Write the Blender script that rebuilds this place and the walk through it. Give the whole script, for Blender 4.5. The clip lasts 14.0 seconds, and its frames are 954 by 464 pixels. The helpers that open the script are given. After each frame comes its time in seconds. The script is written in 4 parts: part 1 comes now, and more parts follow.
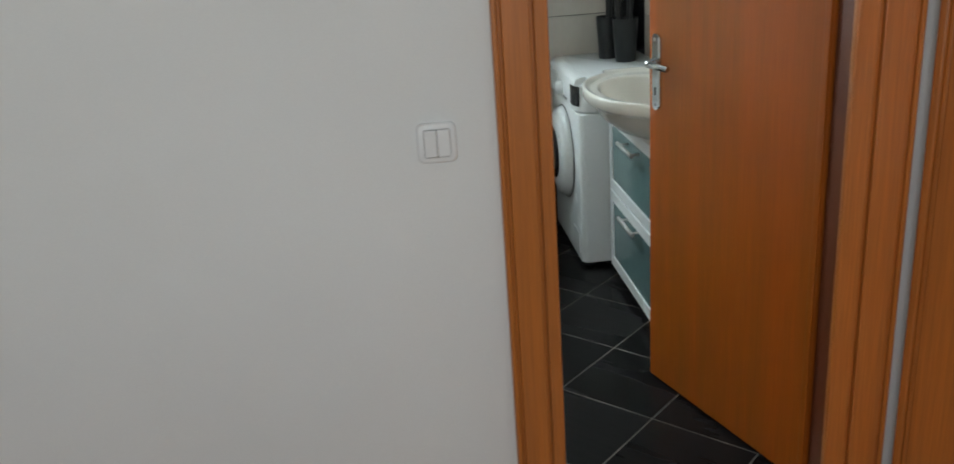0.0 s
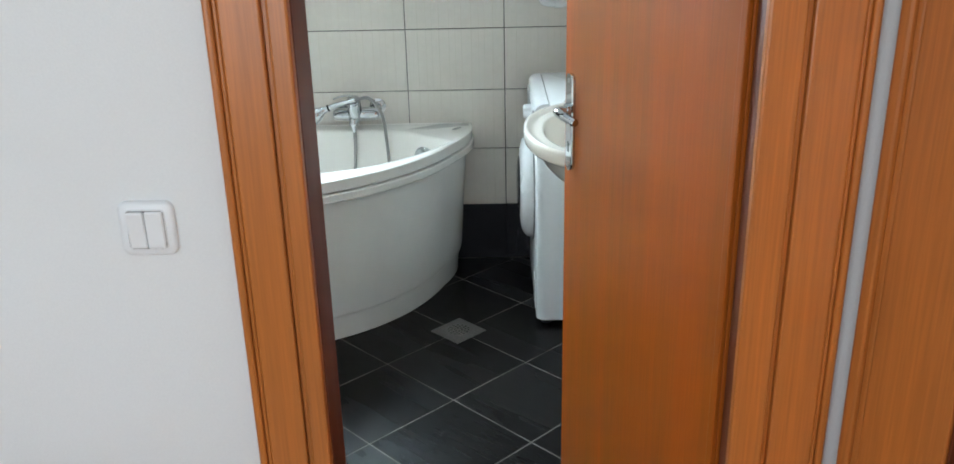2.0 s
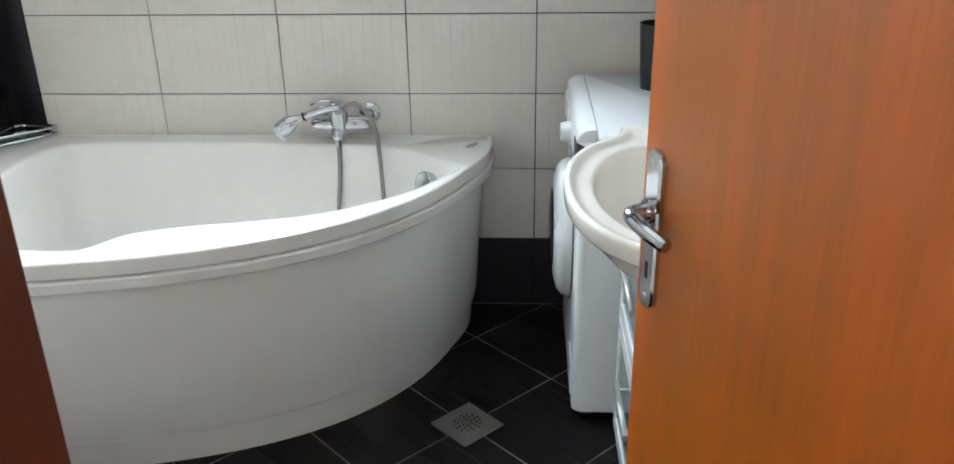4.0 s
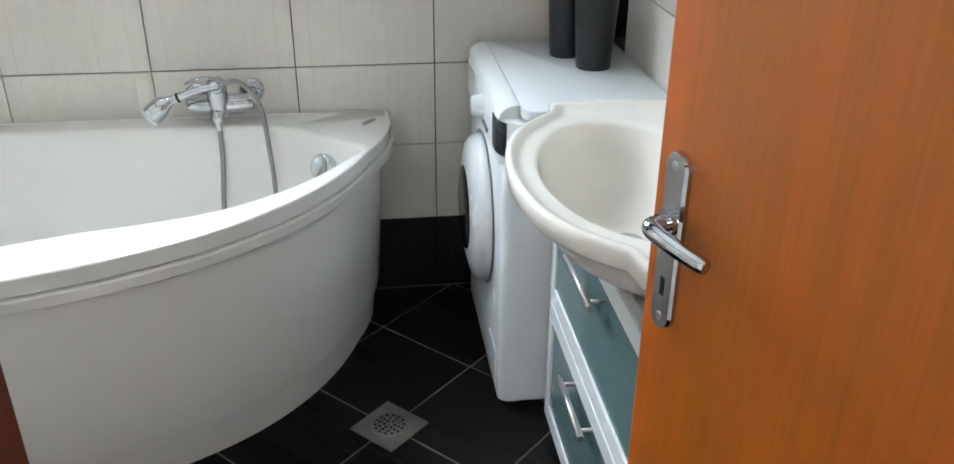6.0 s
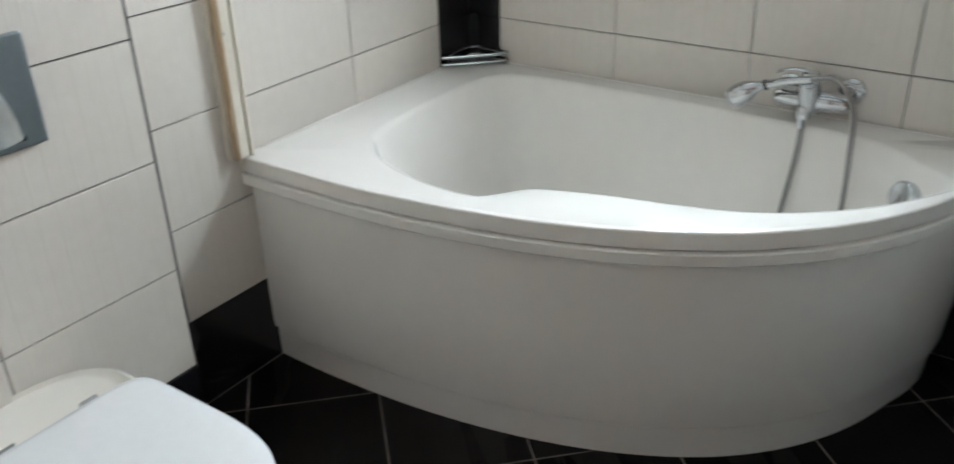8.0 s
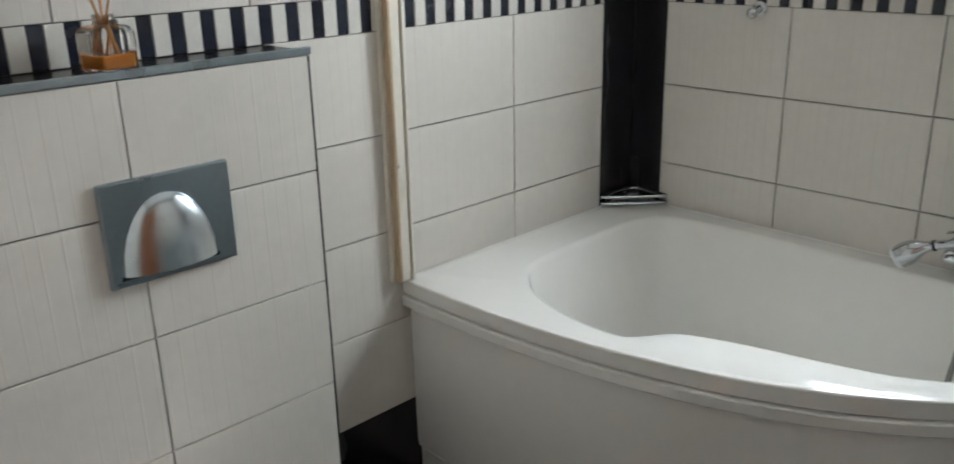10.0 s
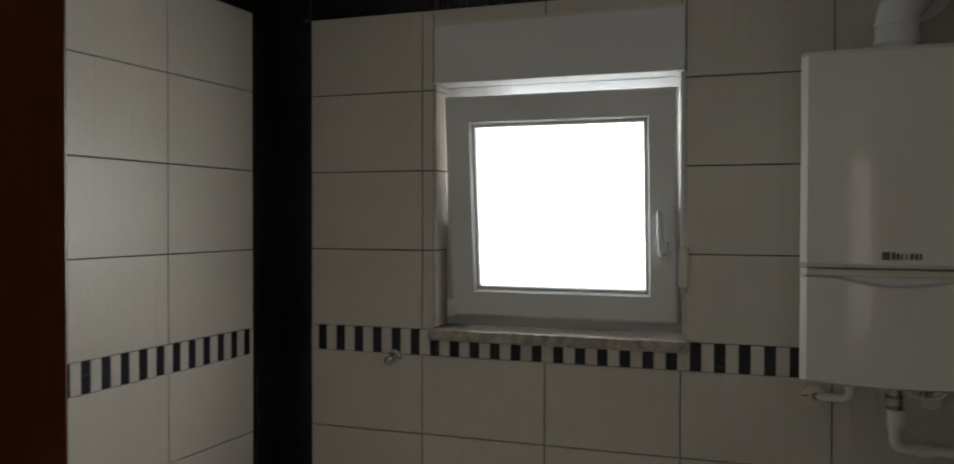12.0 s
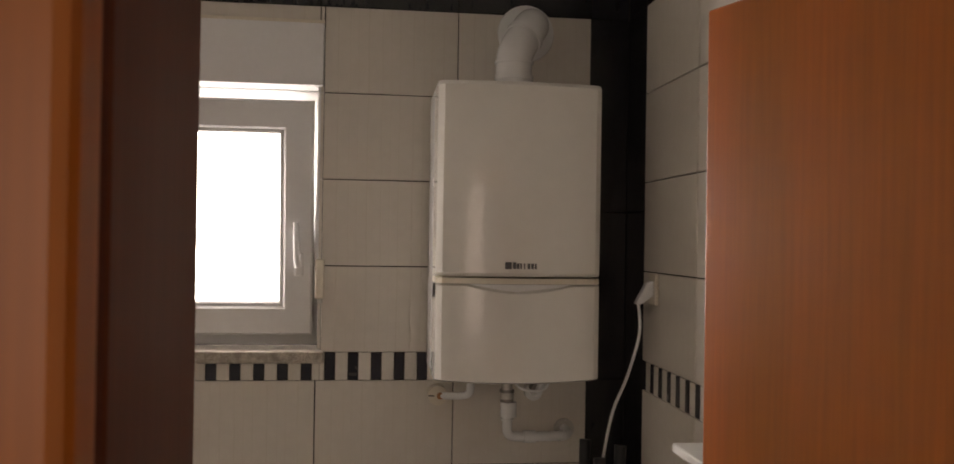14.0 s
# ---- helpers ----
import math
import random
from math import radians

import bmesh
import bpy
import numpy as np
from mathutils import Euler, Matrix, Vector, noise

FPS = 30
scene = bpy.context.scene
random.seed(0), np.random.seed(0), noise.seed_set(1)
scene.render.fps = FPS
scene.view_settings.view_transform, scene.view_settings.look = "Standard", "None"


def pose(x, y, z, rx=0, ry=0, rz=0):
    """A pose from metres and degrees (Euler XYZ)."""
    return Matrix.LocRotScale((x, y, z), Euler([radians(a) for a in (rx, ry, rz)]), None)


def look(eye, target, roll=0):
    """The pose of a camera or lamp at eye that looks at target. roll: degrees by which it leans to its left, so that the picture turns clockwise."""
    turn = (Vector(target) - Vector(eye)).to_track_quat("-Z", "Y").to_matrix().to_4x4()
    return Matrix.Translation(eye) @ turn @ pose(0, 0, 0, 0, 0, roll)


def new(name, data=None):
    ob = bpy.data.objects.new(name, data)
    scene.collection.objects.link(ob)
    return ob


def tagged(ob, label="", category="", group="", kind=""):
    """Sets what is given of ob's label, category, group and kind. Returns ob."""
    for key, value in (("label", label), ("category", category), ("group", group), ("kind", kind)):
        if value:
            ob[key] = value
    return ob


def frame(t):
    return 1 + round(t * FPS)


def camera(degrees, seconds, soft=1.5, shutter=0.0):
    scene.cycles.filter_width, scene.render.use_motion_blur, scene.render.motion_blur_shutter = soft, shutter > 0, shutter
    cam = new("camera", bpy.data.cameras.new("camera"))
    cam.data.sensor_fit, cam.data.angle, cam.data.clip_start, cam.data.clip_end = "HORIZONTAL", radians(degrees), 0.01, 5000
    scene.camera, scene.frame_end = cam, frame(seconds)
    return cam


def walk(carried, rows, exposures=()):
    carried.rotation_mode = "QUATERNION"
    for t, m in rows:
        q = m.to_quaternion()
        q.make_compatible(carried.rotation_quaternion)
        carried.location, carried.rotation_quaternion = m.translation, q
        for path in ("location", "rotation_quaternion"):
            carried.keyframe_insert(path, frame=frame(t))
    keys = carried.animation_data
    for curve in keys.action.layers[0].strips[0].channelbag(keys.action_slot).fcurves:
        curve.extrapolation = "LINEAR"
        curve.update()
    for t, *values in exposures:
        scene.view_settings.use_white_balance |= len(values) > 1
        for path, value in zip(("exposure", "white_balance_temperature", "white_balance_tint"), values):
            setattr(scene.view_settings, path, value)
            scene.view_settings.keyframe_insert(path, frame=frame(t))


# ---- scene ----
cam = camera(56.5, 14.0, shutter=0.25)
PATH = [
    (0, (0.981, -4.194, 1.498), (1.123, -2.32, 0.816), -4.2),
    (0.5, (1.18, -4.121, 1.497), (1.379, -2.257, 0.798), -3.0),
    (1, (1.33, -4.031, 1.505), (1.473, -2.164, 0.802), -2.8),
    (1.5, (1.499, -3.875, 1.507), (1.528, -2.001, 0.808), -1.3),
    (2, (1.56, -3.631, 1.501), (1.514, -1.761, 0.791), -1.4),
    (2.5, (1.597, -3.388, 1.494), (1.535, -1.527, 0.765), -1.7),
    (4.8, (1.461, -2.545, 1.478), (1.349, -0.748, 0.612), -0.6),
    (5, (1.427, -2.527, 1.476), (1.427, -0.732, 0.594), -0.2),
    (5.5, (1.401, -2.518, 1.479), (1.63, -0.747, 0.579), 0.6),
    (6, (1.391, -2.532, 1.485), (1.627, -0.764, 0.58), 0.4),
    (6.5, (1.463, -2.503, 1.479), (1.365, -0.727, 0.565), -0.9),
    (7, (1.544, -2.466, 1.475), (1.152, -0.733, 0.557), -1.4),
    (7.5, (1.552, -2.374, 1.452), (0.892, -0.724, 0.534), -1.6),
    (8, (1.518, -2.326, 1.433), (0.501, -0.87, 0.514), -1.5),
    (8.2, (1.535, -2.303, 1.434), (0.368, -0.975, 0.506), -1.5),
    (9.2, (1.54, -2.325, 1.462), (0.02, -1.22, 0.725), -1.3),
    (10.3, (1.568, -2.367, 1.504), (0.329, -0.917, 0.905), -0.8),
    (10.5, (1.527, -2.372, 1.554), (0.364, -0.84, 1.007), -0.2),
    (11, (1.519, -2.414, 1.602), (0.495, -0.732, 1.254), -0.1),
    (11.5, (1.53, -2.503, 1.634), (0.672, -0.706, 1.448), 0.3),
    (12, (1.534, -2.557, 1.681), (0.837, -0.682, 1.65), 0.1),
    (12.5, (1.48, -2.551, 1.691), (1.093, -0.589, 1.725), -0.1),
    (13, (1.409, -2.536, 1.688), (1.276, -0.541, 1.73), 0.1),
    (13.5, (1.373, -2.524, 1.68), (1.469, -0.526, 1.711), 0.3),
    (14, (1.338, -2.596, 1.665), (1.587, -0.611, 1.68), 0.9),
]
EXPOSURES = [(0.0, -0.25, 6620, 6), (0.5, 0.30, 6300, 7), (1.5, 0.46, 6150, 6), (2.5, 0.58, 6330, 9), (5.0, 0.40, 6450, 15), (6.5, 0.48, 6450, 15), (7.0, 0.25, 6500, 15), (7.5, -0.04, 6620, 14), (8.0, -0.08, 6680, 15), (10.5, -0.52, 6860, 15), (11.0, -0.55, 7080, 17), (11.5, -1.42, 7250, 18), (12.0, -2.18, 7750, 18), (13.0, -1.80, 8650, 25), (13.5, -1.78, 9050, 29), (14.0, -1.22, 9600, 33)]
walk(cam, [(t, look(e, a, r)) for t, e, a, r in PATH], EXPOSURES)

# ---- world and light ----
world = bpy.data.worlds.new("sky")
scene.world = world
world.use_nodes = True
wn = world.node_tree.nodes
sky = wn.new("ShaderNodeTexSky")
sky.sky_type = "NISHITA"
sky.sun_disc = False
sky.sun_elevation = radians(48)
sky.sun_rotation = radians(150)
world.node_tree.links.new(sky.outputs[0], wn["Background"].inputs[0])
wn["Background"].inputs[1].default_value = 0.1


def area_lamp(name, eye, target, w, h, power, color, spread=180):
    """A rectangular area lamp that stands in for daylight."""
    data = bpy.data.lights.new(name, "AREA")
    data.shape = "RECTANGLE"
    data.size, data.size_y = w, h
    data.energy, data.color = power, color
    data.spread = radians(spread)
    ob = new(name, data)
    ob.matrix_world = look(eye, target)
    return ob


area_lamp("bath_gap_daylight", (0.832, 0.19, 1.74), (1.08, -0.75, 1.46), 0.70, 0.66, 31, (0.72, 0.90, 1.0), 150)
area_lamp("bath_pane_daylight", (0.8285, 0.072, 1.716), (0.90, -0.75, 1.60), 0.54, 0.50, 10, (0.76, 0.915, 1.0), 165)
# added fill for the hall from an unseen side, its place assumed
area_lamp("hall_fill_light", (0.65, -4.98, 1.55), (0.65, -3, 1.55), 1.5, 1.3, 20, (0.90, 0.95, 1.0))
area_lamp("room_daylight", (3.40, 0.15, 1.45), (3.40, -2, 1.1), 0.95, 1.3, 62, (0.92, 0.97, 1.0))
# added fill in front of the closed east wall, no opening there
area_lamp("room_fill_light", (5.18, -2.6, 1.3), (3, -2.6, 0.9), 1.4, 1.8, 34, (0.95, 0.98, 1.0))


# ---- helpers for meshes ----
def cube(bm, x0, x1, y0, y1, z0, z1):
    v = [bm.verts.new((x, y, z)) for x in (x0, x1) for y in (y0, y1) for z in (z0, z1)]
    for f in ((0, 1, 3, 2), (4, 6, 7, 5), (0, 4, 5, 1), (2, 3, 7, 6), (0, 2, 6, 4), (1, 5, 7, 3)):
        bm.faces.new([v[i] for i in f])
    return bm


def soft(bm, width=0.003, seg=2):
    bmesh.ops.bevel(bm, geom=bm.edges[:], offset=width, segments=seg, profile=0.5, affect="EDGES", clamp_overlap=True)
    return bm


def block(x0, x1, y0, y1, z0, z1, bevel=0.0, seg=2):
    bm = cube(bmesh.new(), x0, x1, y0, y1, z0, z1)
    if bevel:
        soft(bm, bevel, seg)
    return bm


def tube(points, radius, seg=12, closed=False, caps=True):
    """A round bar along a line of points."""
    bm = bmesh.new()
    pts = [Vector(p) for p in points]
    n = len(pts)
    radii = radius if isinstance(radius, (list, tuple)) else [radius] * n
    rings = []
    side = None
    for i, p in enumerate(pts):
        a = pts[i - 1] if (i > 0 or closed) else p
        b = pts[(i + 1) % n] if (i < n - 1 or closed) else p
        d = (b - a).normalized()
        if side is None:
            side = d.orthogonal().normalized()
        side = (side - d * side.dot(d)).normalized()
        up = d.cross(side)
        rings.append([bm.verts.new(p + radii[i] * (math.cos(u) * side + math.sin(u) * up)) for u in [2 * math.pi * k / seg for k in range(seg)]])
    for i in range(n if closed else n - 1):
        a, b = rings[i], rings[(i + 1) % n]
        for k in range(seg):
            f = bm.faces.new((a[k], a[(k + 1) % seg], b[(k + 1) % seg], b[k]))
            f.smooth = True
    if caps and not closed:
        bm.faces.new(rings[0][::-1])
        bm.faces.new(rings[-1])
    return bm


def curve(points, steps=8, closed=False):
    """A smooth line through points."""
    p = [Vector(q) for q in points]
    n = len(p)
    out = []
    for i in range(n if closed else n - 1):
        a, b, c, d = (p[(i - 1) % n] if closed or i else p[0]), p[i], p[(i + 1) % n], (p[(i + 2) % n] if closed or i + 2 < n else p[-1])
        for k in range(steps):
            t = k / steps
            out.append(0.5 * ((2 * b) + (c - a) * t + (2 * a - 5 * b + 4 * c - d) * t * t + (3 * b - a - 3 * c + d) * t ** 3))
    if not closed:
        out.append(p[-1])
    return out


def lathe(profile, seg=32):
    """Rings of (radius, height) about the z axis."""
    bm = bmesh.new()
    rings = []
    for r, z in profile:
        if r < 1e-5:
            rings.append([bm.verts.new((0, 0, z))])
        else:
            rings.append([bm.verts.new((r * math.cos(2 * math.pi * k / seg), r * math.sin(2 * math.pi * k / seg), z)) for k in range(seg)])
    for a, b in zip(rings, rings[1:]):
        for k in range(seg):
            j = (k + 1) % seg
            if len(a) == 1 and len(b) == 1:
                continue
            q = [a[0], b[j], b[k]] if len(a) == 1 else [a[k], a[j], b[0]] if len(b) == 1 else [a[k], a[j], b[j], b[k]]
            f = bm.faces.new(q)
            f.smooth = True
    return bm


def loft(loops, cap_low=False, cap_high=False, smooth=True):
    """Skin over closed loops of equal count."""
    bm = bmesh.new()
    rings = [[bm.verts.new(p) for p in loop] for loop in loops]
    n = len(rings[0])
    for a, b in zip(rings, rings[1:]):
        for k in range(n):
            f = bm.faces.new((a[k], a[(k + 1) % n], b[(k + 1) % n], b[k]))
            f.smooth = smooth
    if cap_low:
        bm.faces.new(rings[0][::-1])
    if cap_high:
        bm.faces.new(rings[-1])
    return bm


def mesh_of(name, bm, material):
    bmesh.ops.recalc_face_normals(bm, faces=bm.faces[:])
    me = bpy.data.meshes.new(name)
    bm.to_mesh(me)
    bm.free()
    me.materials.append(material)
    return me


def part(name, bm, material, parent=None, label=""):
    ob = new(name, mesh_of(name, bm, material))
    if parent is not None:
        ob.parent = parent
    return tagged(ob, label)


def thing(name, label, category, at=None, group=""):
    ob = new(name)
    ob.empty_display_size = 0.1
    if at is not None:
        ob.matrix_world = at
    return tagged(ob, label, category, group)


def smooth(ob, angle=40):
    for f in ob.data.polygons:
        f.use_smooth = True
    ob.data.set_sharp_from_angle(angle=radians(angle))
    return ob


# ---- materials ----
def mat(name, base, rough=0.5, metal=0.0, var=0.08, scale=8.0, fine=120.0, bump=0.05, stretch=(1, 1, 1), dark=None, amount=0.0, per_piece=0.0, coat=0.0, rough_var=0.08, spec=0.5):
    """A surface with broad and fine variation of colour, gloss and relief. dark, amount: a second colour in broad patches."""
    m = bpy.data.materials.new(name)
    m.use_nodes = True
    t = m.node_tree
    b = t.nodes["Principled BSDF"]
    b.inputs["Metallic"].default_value = metal
    b.inputs["Coat Weight"].default_value = coat
    b.inputs["Coat Roughness"].default_value = 0.08
    b.inputs["Specular IOR Level"].default_value = spec
    co = t.nodes.new("ShaderNodeTexCoord")
    mp = t.nodes.new("ShaderNodeMapping")
    mp.inputs["Scale"].default_value = stretch
    t.links.new(co.outputs["Object"], mp.inputs[0])
    if per_piece:
        info = t.nodes.new("ShaderNodeObjectInfo")
        add = t.nodes.new("ShaderNodeVectorMath")
        add.operation = "MULTIPLY_ADD"
        comb = t.nodes.new("ShaderNodeCombineXYZ")
        for i in range(3):
            t.links.new(info.outputs["Random"], comb.inputs[i])
        add.inputs[1].default_value = (17.3, 9.1, 23.7)
        t.links.new(comb.outputs[0], add.inputs[0])
        t.links.new(mp.outputs[0], add.inputs[2])
        vec = add.outputs[0]
    else:
        vec = mp.outputs[0]
    n1 = t.nodes.new("ShaderNodeTexNoise")
    n1.inputs["Scale"].default_value = scale
    n1.inputs["Detail"].default_value = 4
    n2 = t.nodes.new("ShaderNodeTexNoise")
    n2.inputs["Scale"].default_value = fine
    n2.inputs["Detail"].default_value = 3
    t.links.new(vec, n1.inputs[0])
    t.links.new(vec, n2.inputs[0])
    ramp = t.nodes.new("ShaderNodeMix")
    ramp.data_type = "RGBA"
    d = dark or tuple(c * (1 - amount) for c in base)
    ramp.inputs[6].default_value = (*d, 1)
    ramp.inputs[7].default_value = (*base, 1)
    stretch_node = t.nodes.new("ShaderNodeMapRange")
    stretch_node.inputs[1].default_value, stretch_node.inputs[2].default_value = 0.35, 0.62
    t.links.new(n1.outputs[0], stretch_node.inputs[0])
    t.links.new(stretch_node.outputs[0], ramp.inputs[0])
    val = t.nodes.new("ShaderNodeMapRange")
    val.inputs[1].default_value, val.inputs[2].default_value = 0.3, 0.7
    val.inputs[3].default_value, val.inputs[4].default_value = 1 - var, 1 + var
    t.links.new(n2.outputs[0], val.inputs[0])
    hsv = t.nodes.new("ShaderNodeHueSaturation")
    t.links.new(ramp.outputs[2], hsv.inputs["Color"])
    if per_piece:
        pv = t.nodes.new("ShaderNodeMapRange")
        pv.inputs[3].default_value, pv.inputs[4].default_value = 1 - per_piece, 1 + per_piece
        t.links.new(info.outputs["Random"], pv.inputs[0])
        mul = t.nodes.new("ShaderNodeMath")
        mul.operation = "MULTIPLY"
        t.links.new(pv.outputs[0], mul.inputs[0])
        t.links.new(val.outputs[0], mul.inputs[1])
        t.links.new(mul.outputs[0], hsv.inputs["Value"])
    else:
        t.links.new(val.outputs[0], hsv.inputs["Value"])
    t.links.new(hsv.outputs[0], b.inputs["Base Color"])
    rr = t.nodes.new("ShaderNodeMapRange")
    rr.inputs[3].default_value, rr.inputs[4].default_value = max(0.02, rough - rough_var), min(1, rough + rough_var)
    t.links.new(n1.outputs[0], rr.inputs[0])
    t.links.new(rr.outputs[0], b.inputs["Roughness"])
    if bump:
        bp = t.nodes.new("ShaderNodeBump")
        bp.inputs["Strength"].default_value = bump
        bp.inputs["Distance"].default_value = 0.002
        t.links.new(n2.outputs[0], bp.inputs["Height"])
        t.links.new(bp.outputs[0], b.inputs["Normal"])
    return m


def striped_tile(name, base, line):
    """A glazed wall tile with fine pressed vertical lines, uneven in width."""
    m = mat(name, base, rough=0.34, spec=0.28, var=0.02, scale=3, fine=40, bump=0, amount=0.04, per_piece=0.02, rough_var=0.05)
    t = m.node_tree
    b = t.nodes["Principled BSDF"]
    co = next(n for n in t.nodes if n.type == "TEX_COORD")
    xyz = t.nodes.new("ShaderNodeSeparateXYZ")
    t.links.new(co.outputs["Object"], xyz.inputs[0])

    def calc(op, a, b=0.0):
        m2 = t.nodes.new("ShaderNodeMath")
        m2.operation = op
        for k, v in enumerate((a, b)):
            if isinstance(v, float):
                m2.inputs[k].default_value = v
            else:
                t.links.new(v, m2.inputs[k])
        return m2.outputs[0]
    # narrow raised lines about 3 cm apart, their spacing a little uneven
    sway = calc("MULTIPLY", calc("SINE", calc("MULTIPLY", xyz.outputs[0], 61.0)), 1.1)
    wave = calc("COSINE", calc("ADD", calc("MULTIPLY", xyz.outputs[0], 205.0), sway))
    cr = t.nodes.new("ShaderNodeMapRange")
    cr.interpolation_type = "SMOOTHSTEP"
    cr.inputs[1].default_value, cr.inputs[2].default_value = 0.93, 0.985
    t.links.new(wave, cr.inputs[0])
    # the slightly darker line colour paints in the shadow of the relief
    mx = t.nodes.new("ShaderNodeMix")
    mx.data_type = "RGBA"
    mx.inputs[7].default_value = (*line, 1)
    old = b.inputs["Base Color"].links[0].from_socket
    t.links.new(old, mx.inputs[6])
    t.links.new(cr.outputs[0], mx.inputs[0])
    t.links.new(mx.outputs[2], b.inputs["Base Color"])
    bp = t.nodes.new("ShaderNodeBump")
    bp.inputs["Strength"].default_value = 0.4
    bp.inputs["Distance"].default_value = 0.0012
    t.links.new(cr.outputs[0], bp.inputs["Height"])
    t.links.new(bp.outputs[0], b.inputs["Normal"])
    return m


M_PAINT = mat("white wall paint", (0.80, 0.81, 0.81), rough=0.75, var=0.015, scale=2, fine=260, bump=0.12, amount=0.03)
M_CEIL = mat("ceiling paint", (0.80, 0.80, 0.78), rough=0.8, var=0.02, scale=3, fine=200, bump=0.1)
M_GROUT = mat("dark tile grout", (0.030, 0.026, 0.022), rough=0.9, var=0.15, scale=20, fine=200)
M_FGROUT = mat("pale floor grout", (0.20, 0.18, 0.16), rough=0.9, var=0.15, scale=6, fine=200, dark=(0.08, 0.07, 0.06))
M_TILE = striped_tile("cream striped tile", (0.69, 0.64, 0.58), (0.66, 0.61, 0.545))
M_BLACK = mat("black glazed tile", (0.012, 0.012, 0.016), rough=0.25, var=0.15, scale=6, fine=90, bump=0.04, stretch=(1, 1, 0.15), per_piece=0.15)
M_BAR_B = mat("black listello bar", (0.012, 0.014, 0.025), rough=0.25, var=0.1, per_piece=0.1)
M_BAR_W = mat("cream listello bar", (0.68, 0.64, 0.58), rough=0.25, var=0.03, per_piece=0.03)
M_FLOOR = mat("black slate floor tile", (0.0095, 0.008, 0.008), spec=0.10, rough=0.27, var=0.12, scale=5, fine=60, bump=0.12, stretch=(1, 0.12, 1), dark=(0.009, 0.008, 0.008), per_piece=0.15)
M_DOOR = mat("orange beech veneer", (0.47, 0.106, 0.009), rough=0.36, var=0.08, scale=3, fine=48, bump=0.03, stretch=(4, 4, 0.12), dark=(0.35, 0.097, 0.009))
M_CASE = mat("beech door casing", (0.50, 0.158, 0.028), rough=0.31, var=0.13, scale=4, fine=60, bump=0.04, stretch=(4, 4, 0.1), dark=(0.42, 0.14, 0.032))
M_CERAMIC = mat("white glazed ceramic", (0.82, 0.775, 0.705), rough=0.08, var=0.01, scale=2, fine=20, bump=0.0, rough_var=0.03)
M_ACRYL = mat("white bath acrylic", (0.84, 0.81, 0.765), rough=0.08, var=0.01, scale=2, fine=20, bump=0.0, rough_var=0.04)
M_WHITE = mat("white enamel", (0.80, 0.81, 0.81), rough=0.25, var=0.012, scale=3, fine=60, bump=0.01)
M_GLOSS = mat("glossy white lacquer", (0.80, 0.79, 0.75), rough=0.16, var=0.012, scale=2, fine=30, bump=0.0, rough_var=0.04, coat=0.6)
M_PVC = mat("white window plastic", (0.80, 0.81, 0.82), rough=0.3, var=0.012, scale=3, fine=60, bump=0.01)
M_TAN = mat("tan plastic", (0.50, 0.36, 0.23), rough=0.45, var=0.06, scale=6, fine=60, bump=0.02)
M_DRAIN = mat("worn drain steel", (0.30, 0.285, 0.27), rough=0.42, metal=1.0, var=0.12, scale=20, fine=160, bump=0.03)
M_CREAM = mat("cream plastic", (0.74, 0.68, 0.58), rough=0.35, var=0.03, scale=6, fine=60, bump=0.02)
M_CHROME = mat("chrome", (0.56, 0.575, 0.59), rough=0.07, metal=1.0, var=0.02, scale=12, fine=60, bump=0.0, rough_var=0.05)
M_SATIN = mat("satin chrome", (0.62, 0.66, 0.68), rough=0.24, metal=1.0, var=0.03, scale=10, fine=60, bump=0.0)
M_COPPER = mat("dull copper", (0.42, 0.20, 0.10), rough=0.45, metal=1.0, var=0.1, scale=20, fine=120, bump=0.03)
M_STEEL = mat("brushed steel", (0.55, 0.54, 0.52), rough=0.38, metal=1.0, var=0.08, scale=20, fine=160, bump=0.03)
M_STRIKE = mat("bronze strike plate", (0.26, 0.13, 0.085), rough=0.4, metal=0.6, var=0.1, scale=12, fine=80)
M_PLATE = mat("matt chrome plate", (0.36, 0.41, 0.44), rough=0.28, metal=1.0, var=0.04, scale=6, fine=80, bump=0.02)
M_BLACKP = mat("black plastic", (0.011, 0.013, 0.015), rough=0.42, var=0.08, scale=8, fine=120)
M_HOSE = mat("dark braided steel", (0.30, 0.29, 0.28), rough=0.35, metal=1.0, var=0.12, scale=30, fine=300, bump=0.1)
M_DARK = mat("dark display", (0.015, 0.015, 0.017), rough=0.12, var=0.05)
M_RUBBER = mat("grey rubber", (0.18, 0.18, 0.18), rough=0.7)
M_GRANITE = mat("speckled granite", (0.50, 0.45, 0.39), rough=0.35, var=0.45, scale=40, fine=330, bump=0.05, dark=(0.30, 0.26, 0.22))
M_TEALGL = mat("grey green glass panel", (0.13, 0.21, 0.21), rough=0.12, var=0.04, scale=2, fine=20, bump=0.0)
M_TEAL = mat("teal wall paint", (0.012, 0.085, 0.13), rough=0.7, var=0.05, scale=3, fine=200, bump=0.1)
